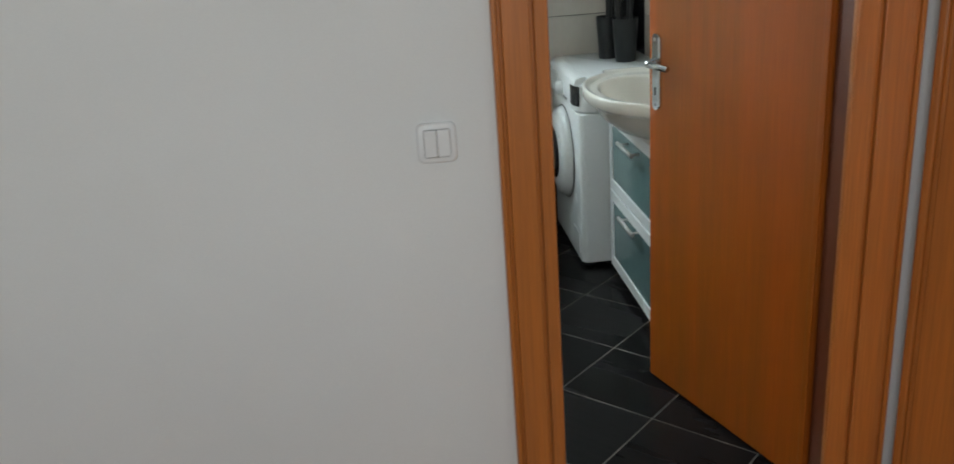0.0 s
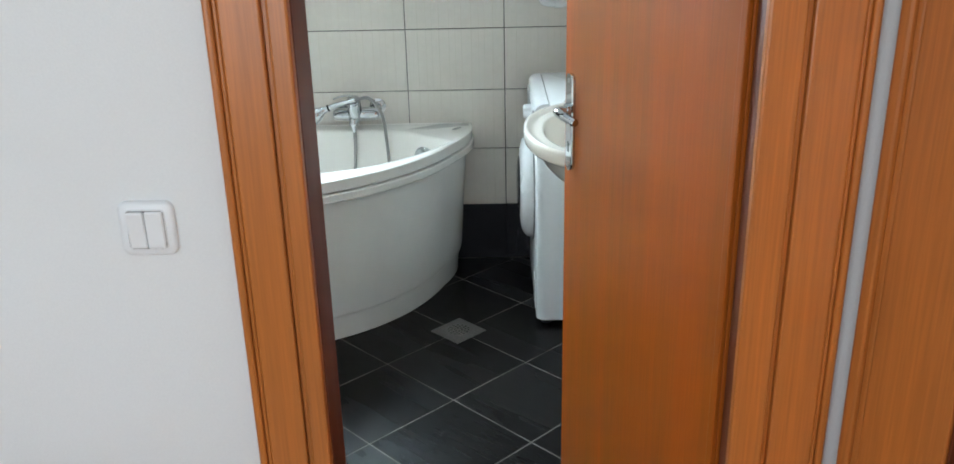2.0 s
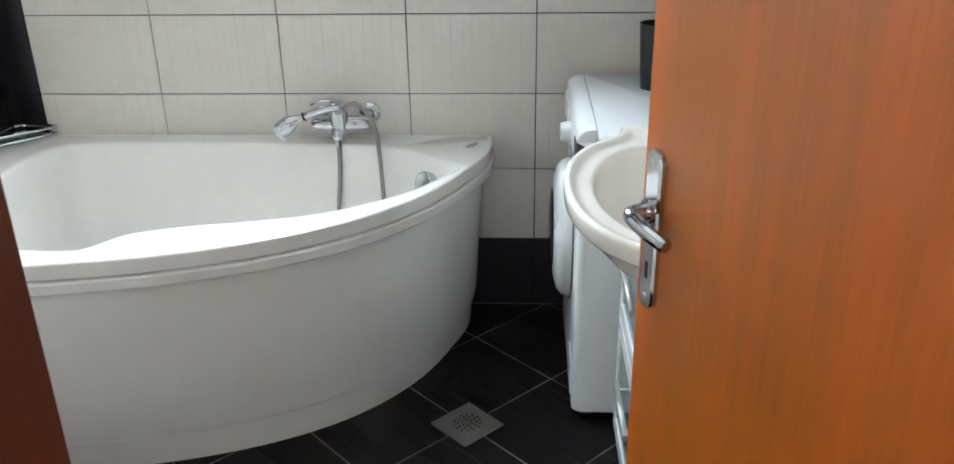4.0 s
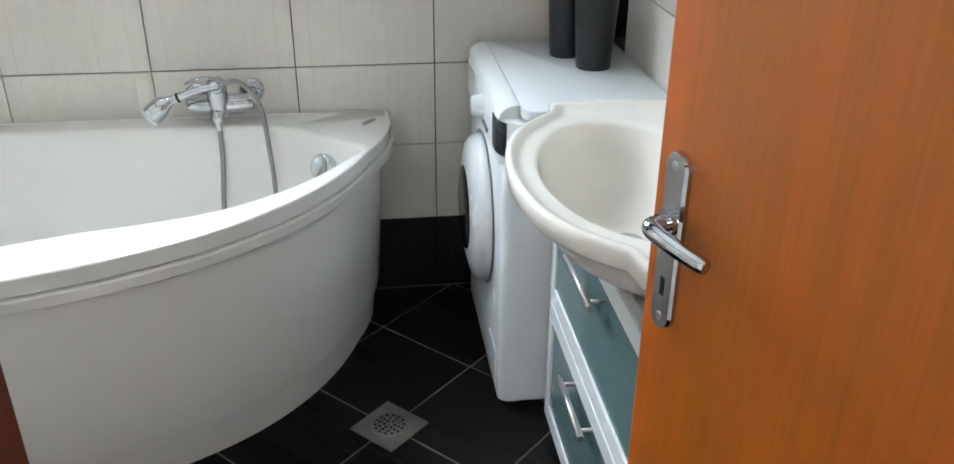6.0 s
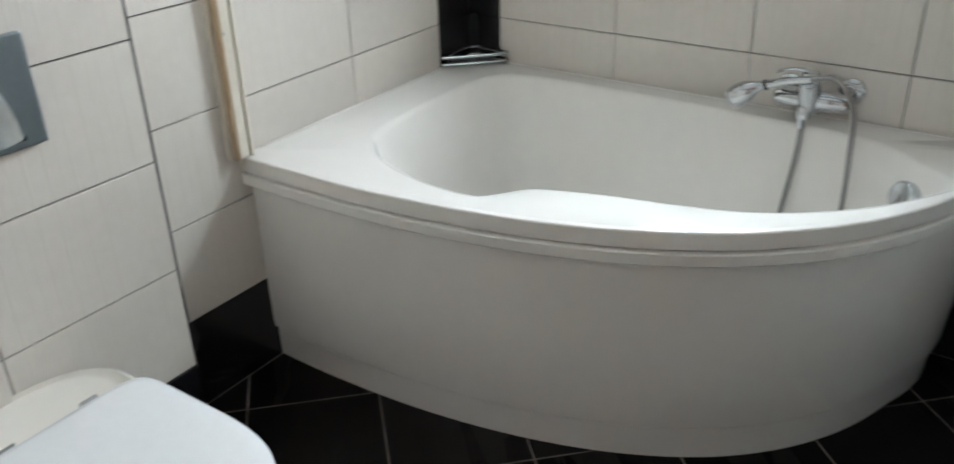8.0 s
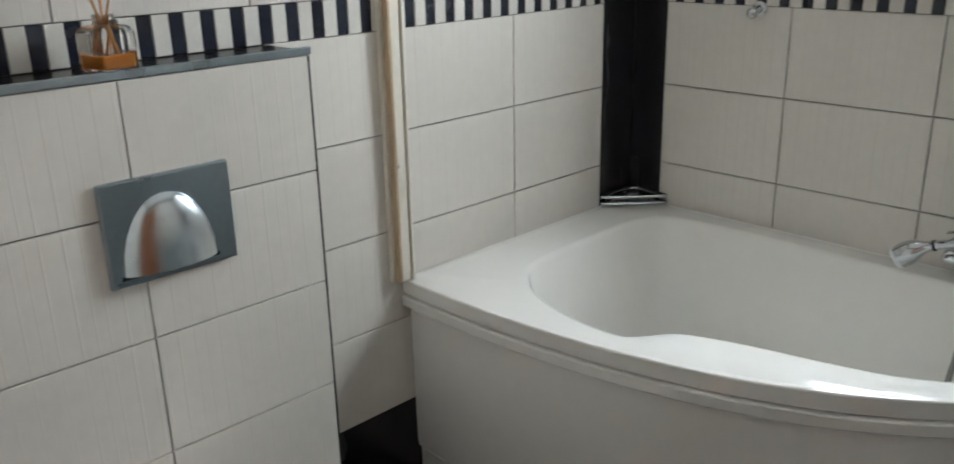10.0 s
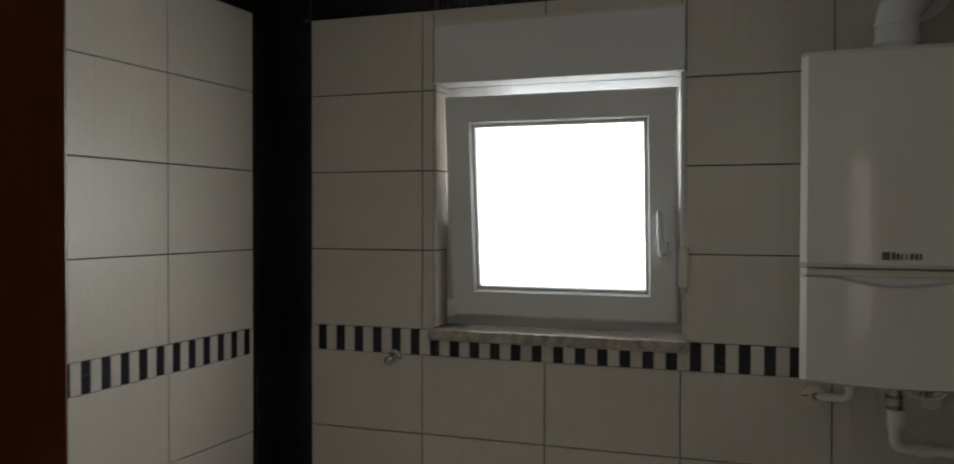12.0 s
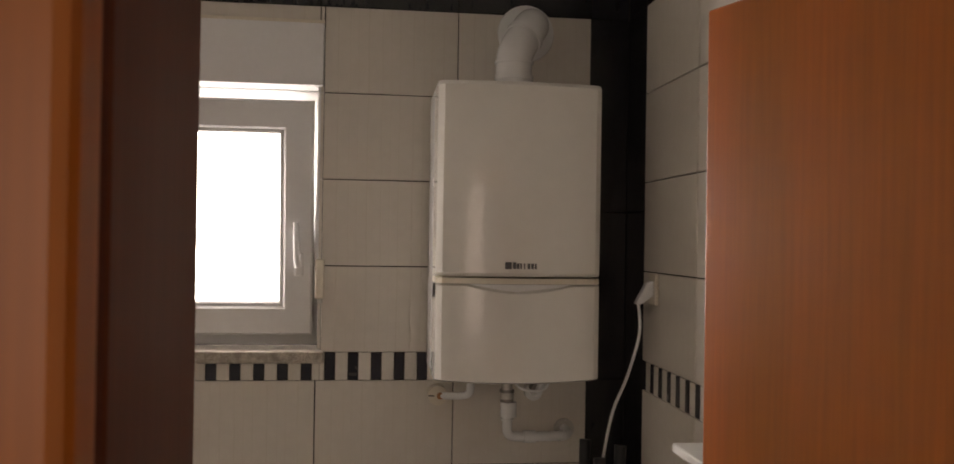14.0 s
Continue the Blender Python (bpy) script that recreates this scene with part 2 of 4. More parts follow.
M_BEECH = mat("pale beech board", (0.55, 0.37, 0.235), rough=0.45, var=0.07, scale=4, fine=60, bump=0.03, stretch=(5, 5, 0.2), dark=(0.48, 0.31, 0.19))
M_PLANK = mat("oak laminate", (0.50, 0.29, 0.14), rough=0.28, var=0.12, scale=5, fine=60, bump=0.03, stretch=(0.2, 3, 1), dark=(0.40, 0.21, 0.09), per_piece=0.12)
# casing veneer with the shade of the door reveals put into its colour
M_JAMB_SHADE = mat("jamb veneer darkened for shade", (0.14, 0.036, 0.014), spec=0.3, rough=0.42, var=0.1, scale=4, fine=60, bump=0.03, stretch=(4, 4, 0.1))
M_BASE = mat("red brown skirting", (0.34, 0.12, 0.045), rough=0.4, var=0.1, scale=4, fine=60, stretch=(0.2, 3, 3))
M_AMBER = mat("amber scent oil", (0.60, 0.20, 0.03), rough=0.08, var=0.05)
M_REED = mat("reed sticks", (0.50, 0.22, 0.07), rough=0.7, var=0.15)
M_GREYTXT = mat("grey print", (0.10, 0.10, 0.11), rough=0.4)


def glass(name, color=(1, 1, 1), rough=0.0):
    m = bpy.data.materials.new(name)
    m.use_nodes = True
    b = m.node_tree.nodes["Principled BSDF"]
    b.inputs["Base Color"].default_value = (*color, 1)
    b.inputs["Transmission Weight"].default_value = 1.0
    b.inputs["Roughness"].default_value = rough
    b.inputs["IOR"].default_value = 1.45
    return m


M_GLASS = glass("clear glass")
M_FROST = glass("frosted pane", rough=0.25)

# ---- the plan ----
WX, EX = -0.116, 2.116          # west and east tile faces of the bathroom
SY, HY = -2.315, -2.412         # bathroom side and hall side of the door wall
TOP = 2.56                      # ceiling height
TT = 0.008                      # tile thickness
EO = 2.262                      # far side of the east wall
WIN = (0.438, 1.212, 1.335, 2.285)   # window opening with the shutter box: x0, x1, z0, z1
DOOR = (1.250, 1.993, 2.045)    # door opening in the bare wall: x0, x1, height


def structure(name, blocks, material, label, category):
    bm = bmesh.new()
    for b in blocks:
        cube(bm, *b)
    return tagged(part(name, bm, material), label, category, kind="structure")


wall_north = structure("wall_north", [
    (WX - 0.2, WIN[0], TT, 0.30, 0, TOP), (WIN[1], EX + 0.14, TT, 0.30, 0, TOP),
    (WIN[0], WIN[1], TT, 0.30, 0, WIN[2] - 0.03), (WIN[0], WIN[1], TT, 0.30, WIN[3], TOP)], M_GROUT,
    "tiled bathroom wall with cream tiles, dark joints and a striped border", "wall")
wall_west = structure("wall_west", [(WX - 0.2, WX - TT, -2.40, TT, 0, TOP)], M_GROUT,
    "tiled bathroom wall of cream tiles beside the bath and toilet", "wall")
wall_south = structure("wall_south", [
    (-1.6, DOOR[0], HY, SY - TT, 0, TOP), (DOOR[1], EX + TT, HY, SY - TT, 0, TOP), (DOOR[0], DOOR[1], HY, SY - TT, DOOR[2], TOP)], M_PAINT,
    "smooth white painted partition wall with the bathroom doorway", "wall")
wall_east = structure("wall_east", [(EX + TT, EO, HY, 0.30, 0, TOP)], M_GROUT,
    "tiled bathroom wall of cream tiles behind washbasin and washing machine", "wall")
wall_hall_east = structure("wall_hall_east", [
    (EX + TT, EO, -2.445, HY, 0, TOP), (EX + TT, EO, -5.0, -3.30, 0, TOP), (EX + TT, EO, -3.30, -2.445, 2.06, TOP)], M_PAINT,
    "white painted end wall of the hall with a doorway", "wall")
wall_hall_west = structure("wall_hall_west", [(-1.75, -1.6, -5.0, HY, 0, TOP)], M_PAINT, "plain white painted hall wall", "wall")
# out of view; the opening is made up to go with the hall lamp
wall_hall_south = structure("wall_hall_south", [
    (-1.75, -0.10, -5.12, -5.0, 0, TOP), (1.40, EO, -5.12, -5.0, 0, TOP), (-0.10, 1.40, -5.12, -5.0, 0, 0.9), (-0.10, 1.40, -5.12, -5.0, 2.2, TOP)],
    M_PAINT, "plain white painted hall wall with an added opening behind the lamp", "wall")
RN = -0.07                      # north wall face of the room next door
wall_room_north = structure("wall_room_north", [
    (EO, 2.9, RN, 0.2, 0, TOP), (3.90, 5.3, RN, 0.2, 0, TOP), (2.9, 3.90, RN, 0.2, 0, 0.74), (2.9, 3.90, RN, 0.2, 2.15, TOP)], M_TEAL,
    "deep teal painted wall with a window", "wall")
wall_room_east = structure("wall_room_east", [(5.2, 5.35, -5.0, RN, 0, TOP)], M_PAINT, "plain white painted room wall", "wall")
wall_room_south = structure("wall_room_south", [(EO, 5.35, -5.12, -5.0, 0, TOP)], M_PAINT, "plain white painted room wall", "wall")
ceiling = structure("ceiling", [(-1.75, 5.35, -5.12, 0.3, TOP, TOP + 0.12)], M_CEIL, "white painted flat ceiling", "ceiling")
floor = structure("floor", [(WX - 0.2, EX + 0.1, SY, 0.05, -0.12, -0.0012)], M_FGROUT, "black diagonal floor tiles with pale joints", "floor")
hall_floor = structure("floor_hall", [(-1.75, 5.35, -5.12, SY, -0.12, -0.006), (EX + 0.1, 5.35, SY, 0.05, -0.12, -0.006)], M_BASE,
    "warm oak laminate floor of hall and next room", "floor")

# ---- tub ----
def bez(p0, p1, p2, p3, n):
    out = []
    for i in range(n + 1):
        t = i / n
        out.append((1 - t) ** 3 * Vector(p0) + 3 * t * (1 - t) ** 2 * Vector(p1) + 3 * t * t * (1 - t) * Vector(p2) + t ** 3 * Vector(p3))
    return out


RIM = 0.612
front = bez((WX, -0.992), (0.74, -1.034), (1.395, -0.790), (1.465, -0.003), 40)
front = [Vector((p.x + 0.013 * math.sin(math.pi * max(0, p.y + 0.32) / 0.32) - 0.006 * max(0, p.y + 0.1) / 0.1, p.y)) for p in front]


def tub_outline(inset):
    """The curved front, moved inwards, closed along both walls."""
    pts = []
    for i, p in enumerate(front):
        a, b = front[max(0, i - 1)], front[min(len(front) - 1, i + 1)]
        d = (b - a).normalized()
        q = p + Vector((-d.y, d.x)) * inset
        pts.append((max(WX, q.x), min(-0.003, q.y)))
    pts[0] = (WX, pts[0][1])
    pts[-1] = (pts[-1][0], -0.003)
    return pts


def closed_outline(inset):
    f = tub_outline(inset)
    x1, y0 = f[-1][0], f[0][1]
    north = [(x1 + (WX - x1) * k / 24, -0.003) for k in range(1, 24)]
    west = [(WX, -0.003 + (y0 + 0.003) * k / 16) for k in range(0, 16)]
    return f + north + west


bathtub = thing("bathtub", "white acrylic corner bathtub with a curved front panel", "bathtub")
inner_ctrl = [(0.065, -0.68), (0.12, -0.77), (0.22, -0.84), (0.36, -0.882), (0.50, -0.886), (0.545, -0.850), (0.60, -0.785), (0.74, -0.735), (0.89, -0.700), (1.02, -0.660), (1.14, -0.590), (1.26, -0.480),
              (1.350, -0.350), (1.382, -0.290), (1.335, -0.250), (1.275, -0.205), (1.215, -0.148), (1.12, -0.105), (0.9, -0.085), (0.5, -0.075), (0.17, -0.085), (0.06, -0.17), (0.045, -0.42)]
inner = [Vector((p.x, p.y)) for p in curve([(x, y, 0) for x, y in inner_ctrl], 10, True)]
CENTRE = Vector((0.62, -0.44))


def radial(loop, n=160):
    """The loop read at even angles about the tub's centre."""
    out = []
    for k in range(n):
        u = 2 * math.pi * k / n
        d = Vector((math.cos(u), math.sin(u)))
        best = 0
        for a, b in zip(loop, loop[1:] + loop[:1]):
            a, b = Vector(a) - CENTRE, Vector(b) - CENTRE
            e = b - a
            den = d.x * e.y - d.y * e.x
            if abs(den) < 1e-9:
                continue
            s = (a.x * e.y - a.y * e.x) / den
            w = (a.x * d.y - a.y * d.x) / den
            if s > 0 and -1e-6 <= w <= 1 + 1e-6:
                best = max(best, s)
        out.append(CENTRE + d * best)
    return out


def ring(loop, z, scale=1.0, shift=(0, 0)):
    return [((CENTRE + (Vector(p) - CENTRE) * scale).x + shift[0], (CENTRE + (Vector(p) - CENTRE) * scale).y + shift[1], z) for p in loop]


r_in = radial(inner)
loops = [ring(radial(closed_outline(0.012)), RIM - 0.03), ring(radial(closed_outline(0.008)), RIM - 0.001), ring(radial(closed_outline(0.010)), RIM)]
loops += [ring(r_in, RIM, 1.02), ring(r_in, RIM - 0.002, 1.0), ring(r_in, RIM - 0.012, 0.985), ring(r_in, RIM - 0.10, 0.955), ring(r_in, RIM - 0.24, 0.91), ring(r_in, RIM - 0.36, 0.85),
          ring(r_in, RIM - 0.41, 0.78), ring(r_in, RIM - 0.43, 0.6), ring(r_in, RIM - 0.435, 0.05)]
smooth(part("shell", loft(loops, cap_high=True), M_ACRYL, bathtub), 60)


def wall_strip(profile, draw_in=0.0):
    """A skin along the curved front: profile of (inset, z). draw_in: how far its foot draws in towards the tap end."""
    bm = bmesh.new()
    rings = []
    for i, z in profile:
        a, b = tub_outline(i), tub_outline(i + draw_in * (1 - z / RIM))
        n = len(a) - 1
        rings.append([])
        for k in range(n + 1):
            w = max(0, (k / n - 0.55) / 0.45) ** 1.5
            rings[-1].append(bm.verts.new((a[k][0] + (b[k][0] - a[k][0]) * w, a[k][1] + (b[k][1] - a[k][1]) * w, z)))
    for a, b in zip(rings, rings[1:]):
        for k in range(len(a) - 1):
            bm.faces.new((a[k], a[k + 1], b[k + 1], b[k])).smooth = True
    return bm


smooth(part("rim_lip", wall_strip([(0.014, RIM + 0.0004), (0.005, RIM + 0.0002), (0.002, RIM - 0.001), (0.0, RIM - 0.004), (0.001, RIM - 0.040), (0.005, RIM - 0.0415), (0.014, RIM - 0.042)]), M_ACRYL, bathtub),24)
smooth(part("trim_band", wall_strip([(0.014, RIM - 0.0455), (0.001, RIM - 0.0457), (-0.004, RIM - 0.047), (-0.006, RIM - 0.050), (-0.005, RIM - 0.074), (-0.001, RIM - 0.078), (0.020, RIM - 0.079), (0.040, RIM - 0.079)]), M_ACRYL, bathtub),24)
smooth(part("front_panel", wall_strip([(0.030, RIM - 0.066), (0.025, RIM - 0.081), (0.022, RIM - 0.105), (0.026, 0.12), (0.029, 0.098), (0.10, 0.096)], 0.042), M_ACRYL, bathtub),24)
smooth(part("skirt", wall_strip([(0.10, 0.094), (0.042, 0.092), (0.038, 0.085), (0.040, 0.002), (0.10, 0.001)], 0.042), M_ACRYL, bathtub),24)
seal = [(WX + 0.004, y, RIM + 0.0005) for y in (-0.93, -0.6, -0.3, -0.006)] + [(x, -0.006, RIM + 0.0005) for x in (0.3, 0.8, 1.2, 1.42)]
part("silicone_seal", tube(seal, 0.003, 6), M_ACRYL, bathtub)


tap = thing("bath_mixer", "chrome wall-mounted bath mixer with hand shower and hose", "tap")
smooth(part("body", tube(curve([(0.897, -0.062, 0.671), (0.93, -0.066, 0.672), (0.987, -0.070, 0.673), (1.045, -0.066, 0.673), (1.093, -0.060, 0.673)], 4), [0.017, 0.023, 0.0255, 0.0265, 0.027, 0.028, 0.0285, 0.029, 0.029, 0.029, 0.0285, 0.028, 0.027, 0.0265, 0.0255, 0.023, 0.016], 20), M_CHROME, tap), 60)
for x, z in ((0.918, 0.680), (1.072, 0.690)):
    smooth(part("rosette", tube([(x, -0.001, z), (x, -0.010, z), (x, -0.015, z), (x, -0.020, z)], [0.034, 0.034, 0.029, 0.017], 24), M_CHROME, tap))
    smooth(part("union_nut", tube([(x, -0.018, z), (x, -0.052, z - 0.008)], 0.0185, 6), M_CHROME, tap), 25)
smooth(part("cartridge", tube([(0.987, -0.072, 0.650), (0.987, -0.078, 0.672), (0.987, -0.086, 0.700), (0.987, -0.092, 0.726), (0.987, -0.095, 0.744), (0.987, -0.096, 0.752), (0.987, -0.096, 0.755)], [0.028, 0.030, 0.029, 0.027, 0.025, 0.019, 0.008], 24), M_CHROME, tap))
lever_line = curve([(0.992, -0.094, 0.750), (0.968, -0.100, 0.757), (0.938, -0.106, 0.756), (0.908, -0.111, 0.746)], 5)
smooth(part("lever", loft([[(p.x, p.y + w * math.cos(u), p.z + 0.004 * math.sin(u)) for u in [math.pi * k / 6 for k in range(12)]] for p, w in zip(lever_line, [0.013 - 0.0003 * k for k in range(16)])], True, True), M_CHROME, tap))
smooth(part("spout", tube([(0.985, -0.078, 0.665), (0.983, -0.092, 0.652), (0.981, -0.098, 0.642), (0.981, -0.099, 0.632)], [0.024, 0.022, 0.020, 0.018], 18), M_CHROME, tap))
smooth(part("diverter", tube([(0.982, -0.100, 0.634), (0.983, -0.102, 0.620), (0.984, -0.103, 0.606)], [0.013, 0.010, 0.009], 6), M_CHROME, tap), 25)
smooth(part("cradle", tube([(0.990, -0.095, 0.715), (0.990, -0.112, 0.728), (0.990, -0.120, 0.733)], [0.012, 0.014, 0.015], 14), M_CHROME, tap))
head = part("hand_shower", tube(curve([(0.998, -0.122, 0.741), (0.955, -0.124, 0.733), (0.915, -0.128, 0.722), (0.878, -0.131, 0.709), (0.846, -0.134, 0.692), (0.815, -0.137, 0.667)], 4), [0.0095, 0.0095, 0.0095, 0.0095, 0.010, 0.0105, 0.011, 0.011, 0.0115, 0.0115, 0.012, 0.012, 0.013, 0.015, 0.019, 0.024, 0.028, 0.030, 0.031, 0.031, 0.030], 20), M_CHROME, tap)
smooth(head)
smooth(part("neck_ring", tube([(0.892, -0.130, 0.7145), (0.886, -0.1305, 0.7122)], 0.0142, 16), M_DARK, head, "dark plastic ring"))
smooth(part("spray_face", tube([(0.8145, -0.137, 0.6665), (0.808, -0.1376, 0.6612), (0.8075, -0.1377, 0.6608)], [0.0285, 0.0275, 0.010], 20), M_WHITE, head, "pale plastic spray face"))
hose1 = curve([(0.998, -0.122, 0.741), (1.018, -0.115, 0.746), (1.045, -0.104, 0.747), (1.073, -0.102, 0.724), (1.101, -0.110, 0.677), (1.114, -0.130, 0.606), (1.128, -0.185, 0.423), (1.112, -0.250, 0.28), (1.06, -0.33, 0.200)], 8)
smooth(part("hose", tube(hose1, 0.0066, 10), M_HOSE, tap, "ribbed steel shower hose"))
hose2 = curve([(0.984, -0.103, 0.607), (0.984, -0.120, 0.52), (0.976, -0.160, 0.378), (0.985, -0.24, 0.25), (1.06, -0.33, 0.200)], 8)
smooth(part("hose", tube(hose2, 0.0070, 10), M_HOSE, tap, "ribbed steel shower hose"))

ovf = part("overflow_cap", lathe([(0, 0.010), (0.026, 0.010), (0.029, 0.013), (0.034, 0.012), (0.037, 0.006), (0.037, -0.03)], 28), M_SATIN, bathtub, "round chrome overflow cap")
ovf.matrix_world = Matrix.Translation((1.268, -0.246, 0.540)) @ Vector((-0.66, -0.66, 0.36)).to_track_quat("Z", "Y").to_matrix().to_4x4()
badge = part("badge", lathe([(0, 0.002), (0.018, 0.002), (0.020, 0.0)], 20), M_SATIN, bathtub, "small oval grey badge")
badge.matrix_world = pose(1.402, -0.096, RIM + 0.0005, 0, 0, 52) @ Matrix.Diagonal((1.5, 0.5, 1, 1))
part("screw_cap", block(0.80, 0.806, -0.84, -0.836, 0.06, 0.064), M_RUBBER, bathtub)

# ---- washing machine ----
washer = thing("washing_machine", "white slim front-loading washing machine beside the bath", "washing machine")
WMX, WMS, WMN, WMH = 1.70, -0.668, -0.05, 0.825


def rounded_box(x0, x1, y0, y1, z0, z1, r, edge=0.004, r2=None):
    """A box with the two west corners rounded in plan."""
    loop = [(x1, y1), (x1, y0)]
    q = r2 or r
    loop += [(x0 + q - q * math.sin(a), y0 + q - q * math.cos(a)) for a in [math.pi / 2 * k / 8 for k in range(9)]]
    loop += [(x0 + r - r * math.cos(a), y1 - r + r * math.sin(a)) for a in [math.pi / 2 * k / 8 for k in range(9)]]
    c = Vector(((x0 + x1) / 2, (y0 + y1) / 2))

    def inset(d):
        return [(x + (d if x < c.x else -d), y + (d if y < c.y else -d)) for x, y in loop]
    rows = [(edge, z0), (0, z0 + edge), (0, z1 - edge), (edge * 0.3, z1 - edge * 0.3), (edge, z1)]
    return loft([[(x, y, z) for x, y in inset(d)] for d, z in rows], True, True, False)


smooth(part("body", rounded_box(WMX, 2.105, WMS, WMN, 0.02, 0.675, 0.028), M_WHITE, washer), 35)
smooth(part("control_panel", rounded_box(WMX - 0.006, 2.105, WMS - 0.002, WMN + 0.002, 0.679, WMH - 0.032, 0.034, r2=0.095), M_WHITE, washer), 35)
smooth(part("top", rounded_box(WMX + 0.045, 2.108, WMS - 0.001, WMN + 0.001, WMH - 0.030, WMH, 0.008, 0.006, r2=0.045), M_WHITE, washer), 35)
prof = [(WMX - 0.005, WMH - 0.034), (WMX - 0.003, WMH - 0.022), (WMX + 0.006, WMH - 0.010), (WMX + 0.020, WMH - 0.003), (WMX + 0.043, WMH - 0.001), (WMX + 0.043, WMH - 0.034)]
smooth(part("front_edge", loft([[(x, y, z) for x, z in prof] for y in (WMS + 0.050, WMN - 0.002)], True, True), M_WHITE, washer), 50)
for x, y in ((1.74, -0.63), (1.74, -0.09), (2.07, -0.63), (2.07, -0.09)):
    part("foot", tube([(x, y, 0.0), (x, y, 0.022)], 0.02, 12), M_BLACKP, washer)
wdoor = part("door", lathe([(0.0, 0.052), (0.10, 0.052), (0.145, 0.048), (0.178, 0.040), (0.196, 0.026), (0.202, 0.008), (0.202, 0.0)], 48), M_WHITE, washer)
wdoor.matrix_world = pose(WMX - 0.001, -0.345, 0.445, 0, -90, 0)
wglass = part("porthole", lathe([(0.0, 0.056), (0.08, 0.060), (0.112, 0.055), (0.116, 0.051)], 40), M_DARK, wdoor, "dark glass porthole")
part("door_gasket", lathe([(0.206, -0.004), (0.212, 0.002), (0.206, 0.004)], 48), M_RUBBER, wdoor)
def corner_arc(r):
    """Plan of the panel's rounded corner, at radius r about its middle."""
    cx, cy = WMX - 0.006 + 0.095, WMS - 0.002 + 0.095
    return [(cx - r, cy + 0.03)] + [(cx - r * math.cos(a), cy - r * math.sin(a)) for a in [math.radians(6 * k) for k in range(7)]]


arc_out, arc_in = corner_arc(0.098), corner_arc(0.090)
smooth(part("display", loft([[(x, y, z) for x, y in arc_out + arc_in[::-1]] for z in (0.704, 0.786)], True, True), M_DARK, washer, "black glossy display"), 30)
wk = part("program_knob", lathe([(0, 0.030), (0.022, 0.030), (0.026, 0.026), (0.030, 0.004), (0.030, 0)], 28), M_WHITE, washer)
wk.matrix_world = pose(WMX - 0.006, -0.345, 0.735, 0, -90, 0)
part("detergent_drawer", block(WMX - 0.011, WMX - 0.004, -0.24, -0.075, 0.69, 0.785, 0.003), M_WHITE, washer)
for k in range(5):
    part("button", block(WMX - 0.010, WMX - 0.005, -0.455 + 0.016 * k, -0.445 + 0.016 * k, 0.70, 0.71, 0.001), M_RUBBER, washer)
part("filter_cover", block(WMX - 0.004, WMX + 0.004, -0.62, -0.50, 0.05, 0.15, 0.002), M_WHITE, washer)
for y0, y1, z0, z1 in ((0.10, 0.106, 0.10, 0.62), (0.30, 0.306, 0.10, 0.62), (0.10, 0.306, 0.10, 0.106), (0.10, 0.306, 0.614, 0.62)):
    part("pressed_seam", block(WMX + 0.02 + y0, WMX + 0.02 + y1, WMS - 0.0015, WMS + 0.002, z0, z1, 0.0006), M_WHITE, washer)

# ---- cups on the machine ----
def cup(x, y, h, r, sticks, label):
    t = thing("storage_cup", label, "cup", pose(x, y, WMH), "cups on the washing machine")
    smooth(part("cup_wall", lathe([(0, 0.0), (r * 0.78, 0), (r * 0.80, 0.004), (r, h - 0.003), (r, h), (r - 0.003, h), (r * 0.78, 0.008), (0, 0.008)], 36), M_BLACKP, t), 40)
    for dx, dy, lean, hh in sticks:
        smooth(part("brush_handle", tube([(dx, dy, 0.01), (dx + lean * 0.6, dy, hh * 0.6), (dx + lean, dy + 0.01, hh)], [0.010, 0.013, 0.016], 12), M_BLACKP, t))
    return t


cup(1.985, -0.335, 0.185, 0.056, ((0.01, 0.01, 0.02, 0.30), (-0.02, 0.0, -0.01, 0.27)), "black plastic cup with dark handles standing inside")
cup(1.935, -0.215, 0.185, 0.050, ((0.0, 0.01, 0.015, 0.29),), "black plastic cup standing behind another")

# ---- vanity and basin ----
cabinet = thing("vanity_cabinet", "white vanity cabinet with grey-green glass drawer fronts", "cabinet")
CX, C0, C1 = 1.812, -1.50, -0.735
part("carcass", block(CX + 0.022, 2.105, C0, C1, 0.03, 0.69, 0.002), M_WHITE, cabinet)
for y0, y1 in ((C0, C0 + 0.018), (C1 - 0.018, C1)):
    part("side_panel", block(CX + 0.022, 2.105, y0, y1, 0.69, 0.715, 0.002), M_WHITE, cabinet)
part("plinth", block(CX + 0.05, 2.09, C0 + 0.02, C1 - 0.02, 0.0, 0.03), M_WHITE, cabinet)


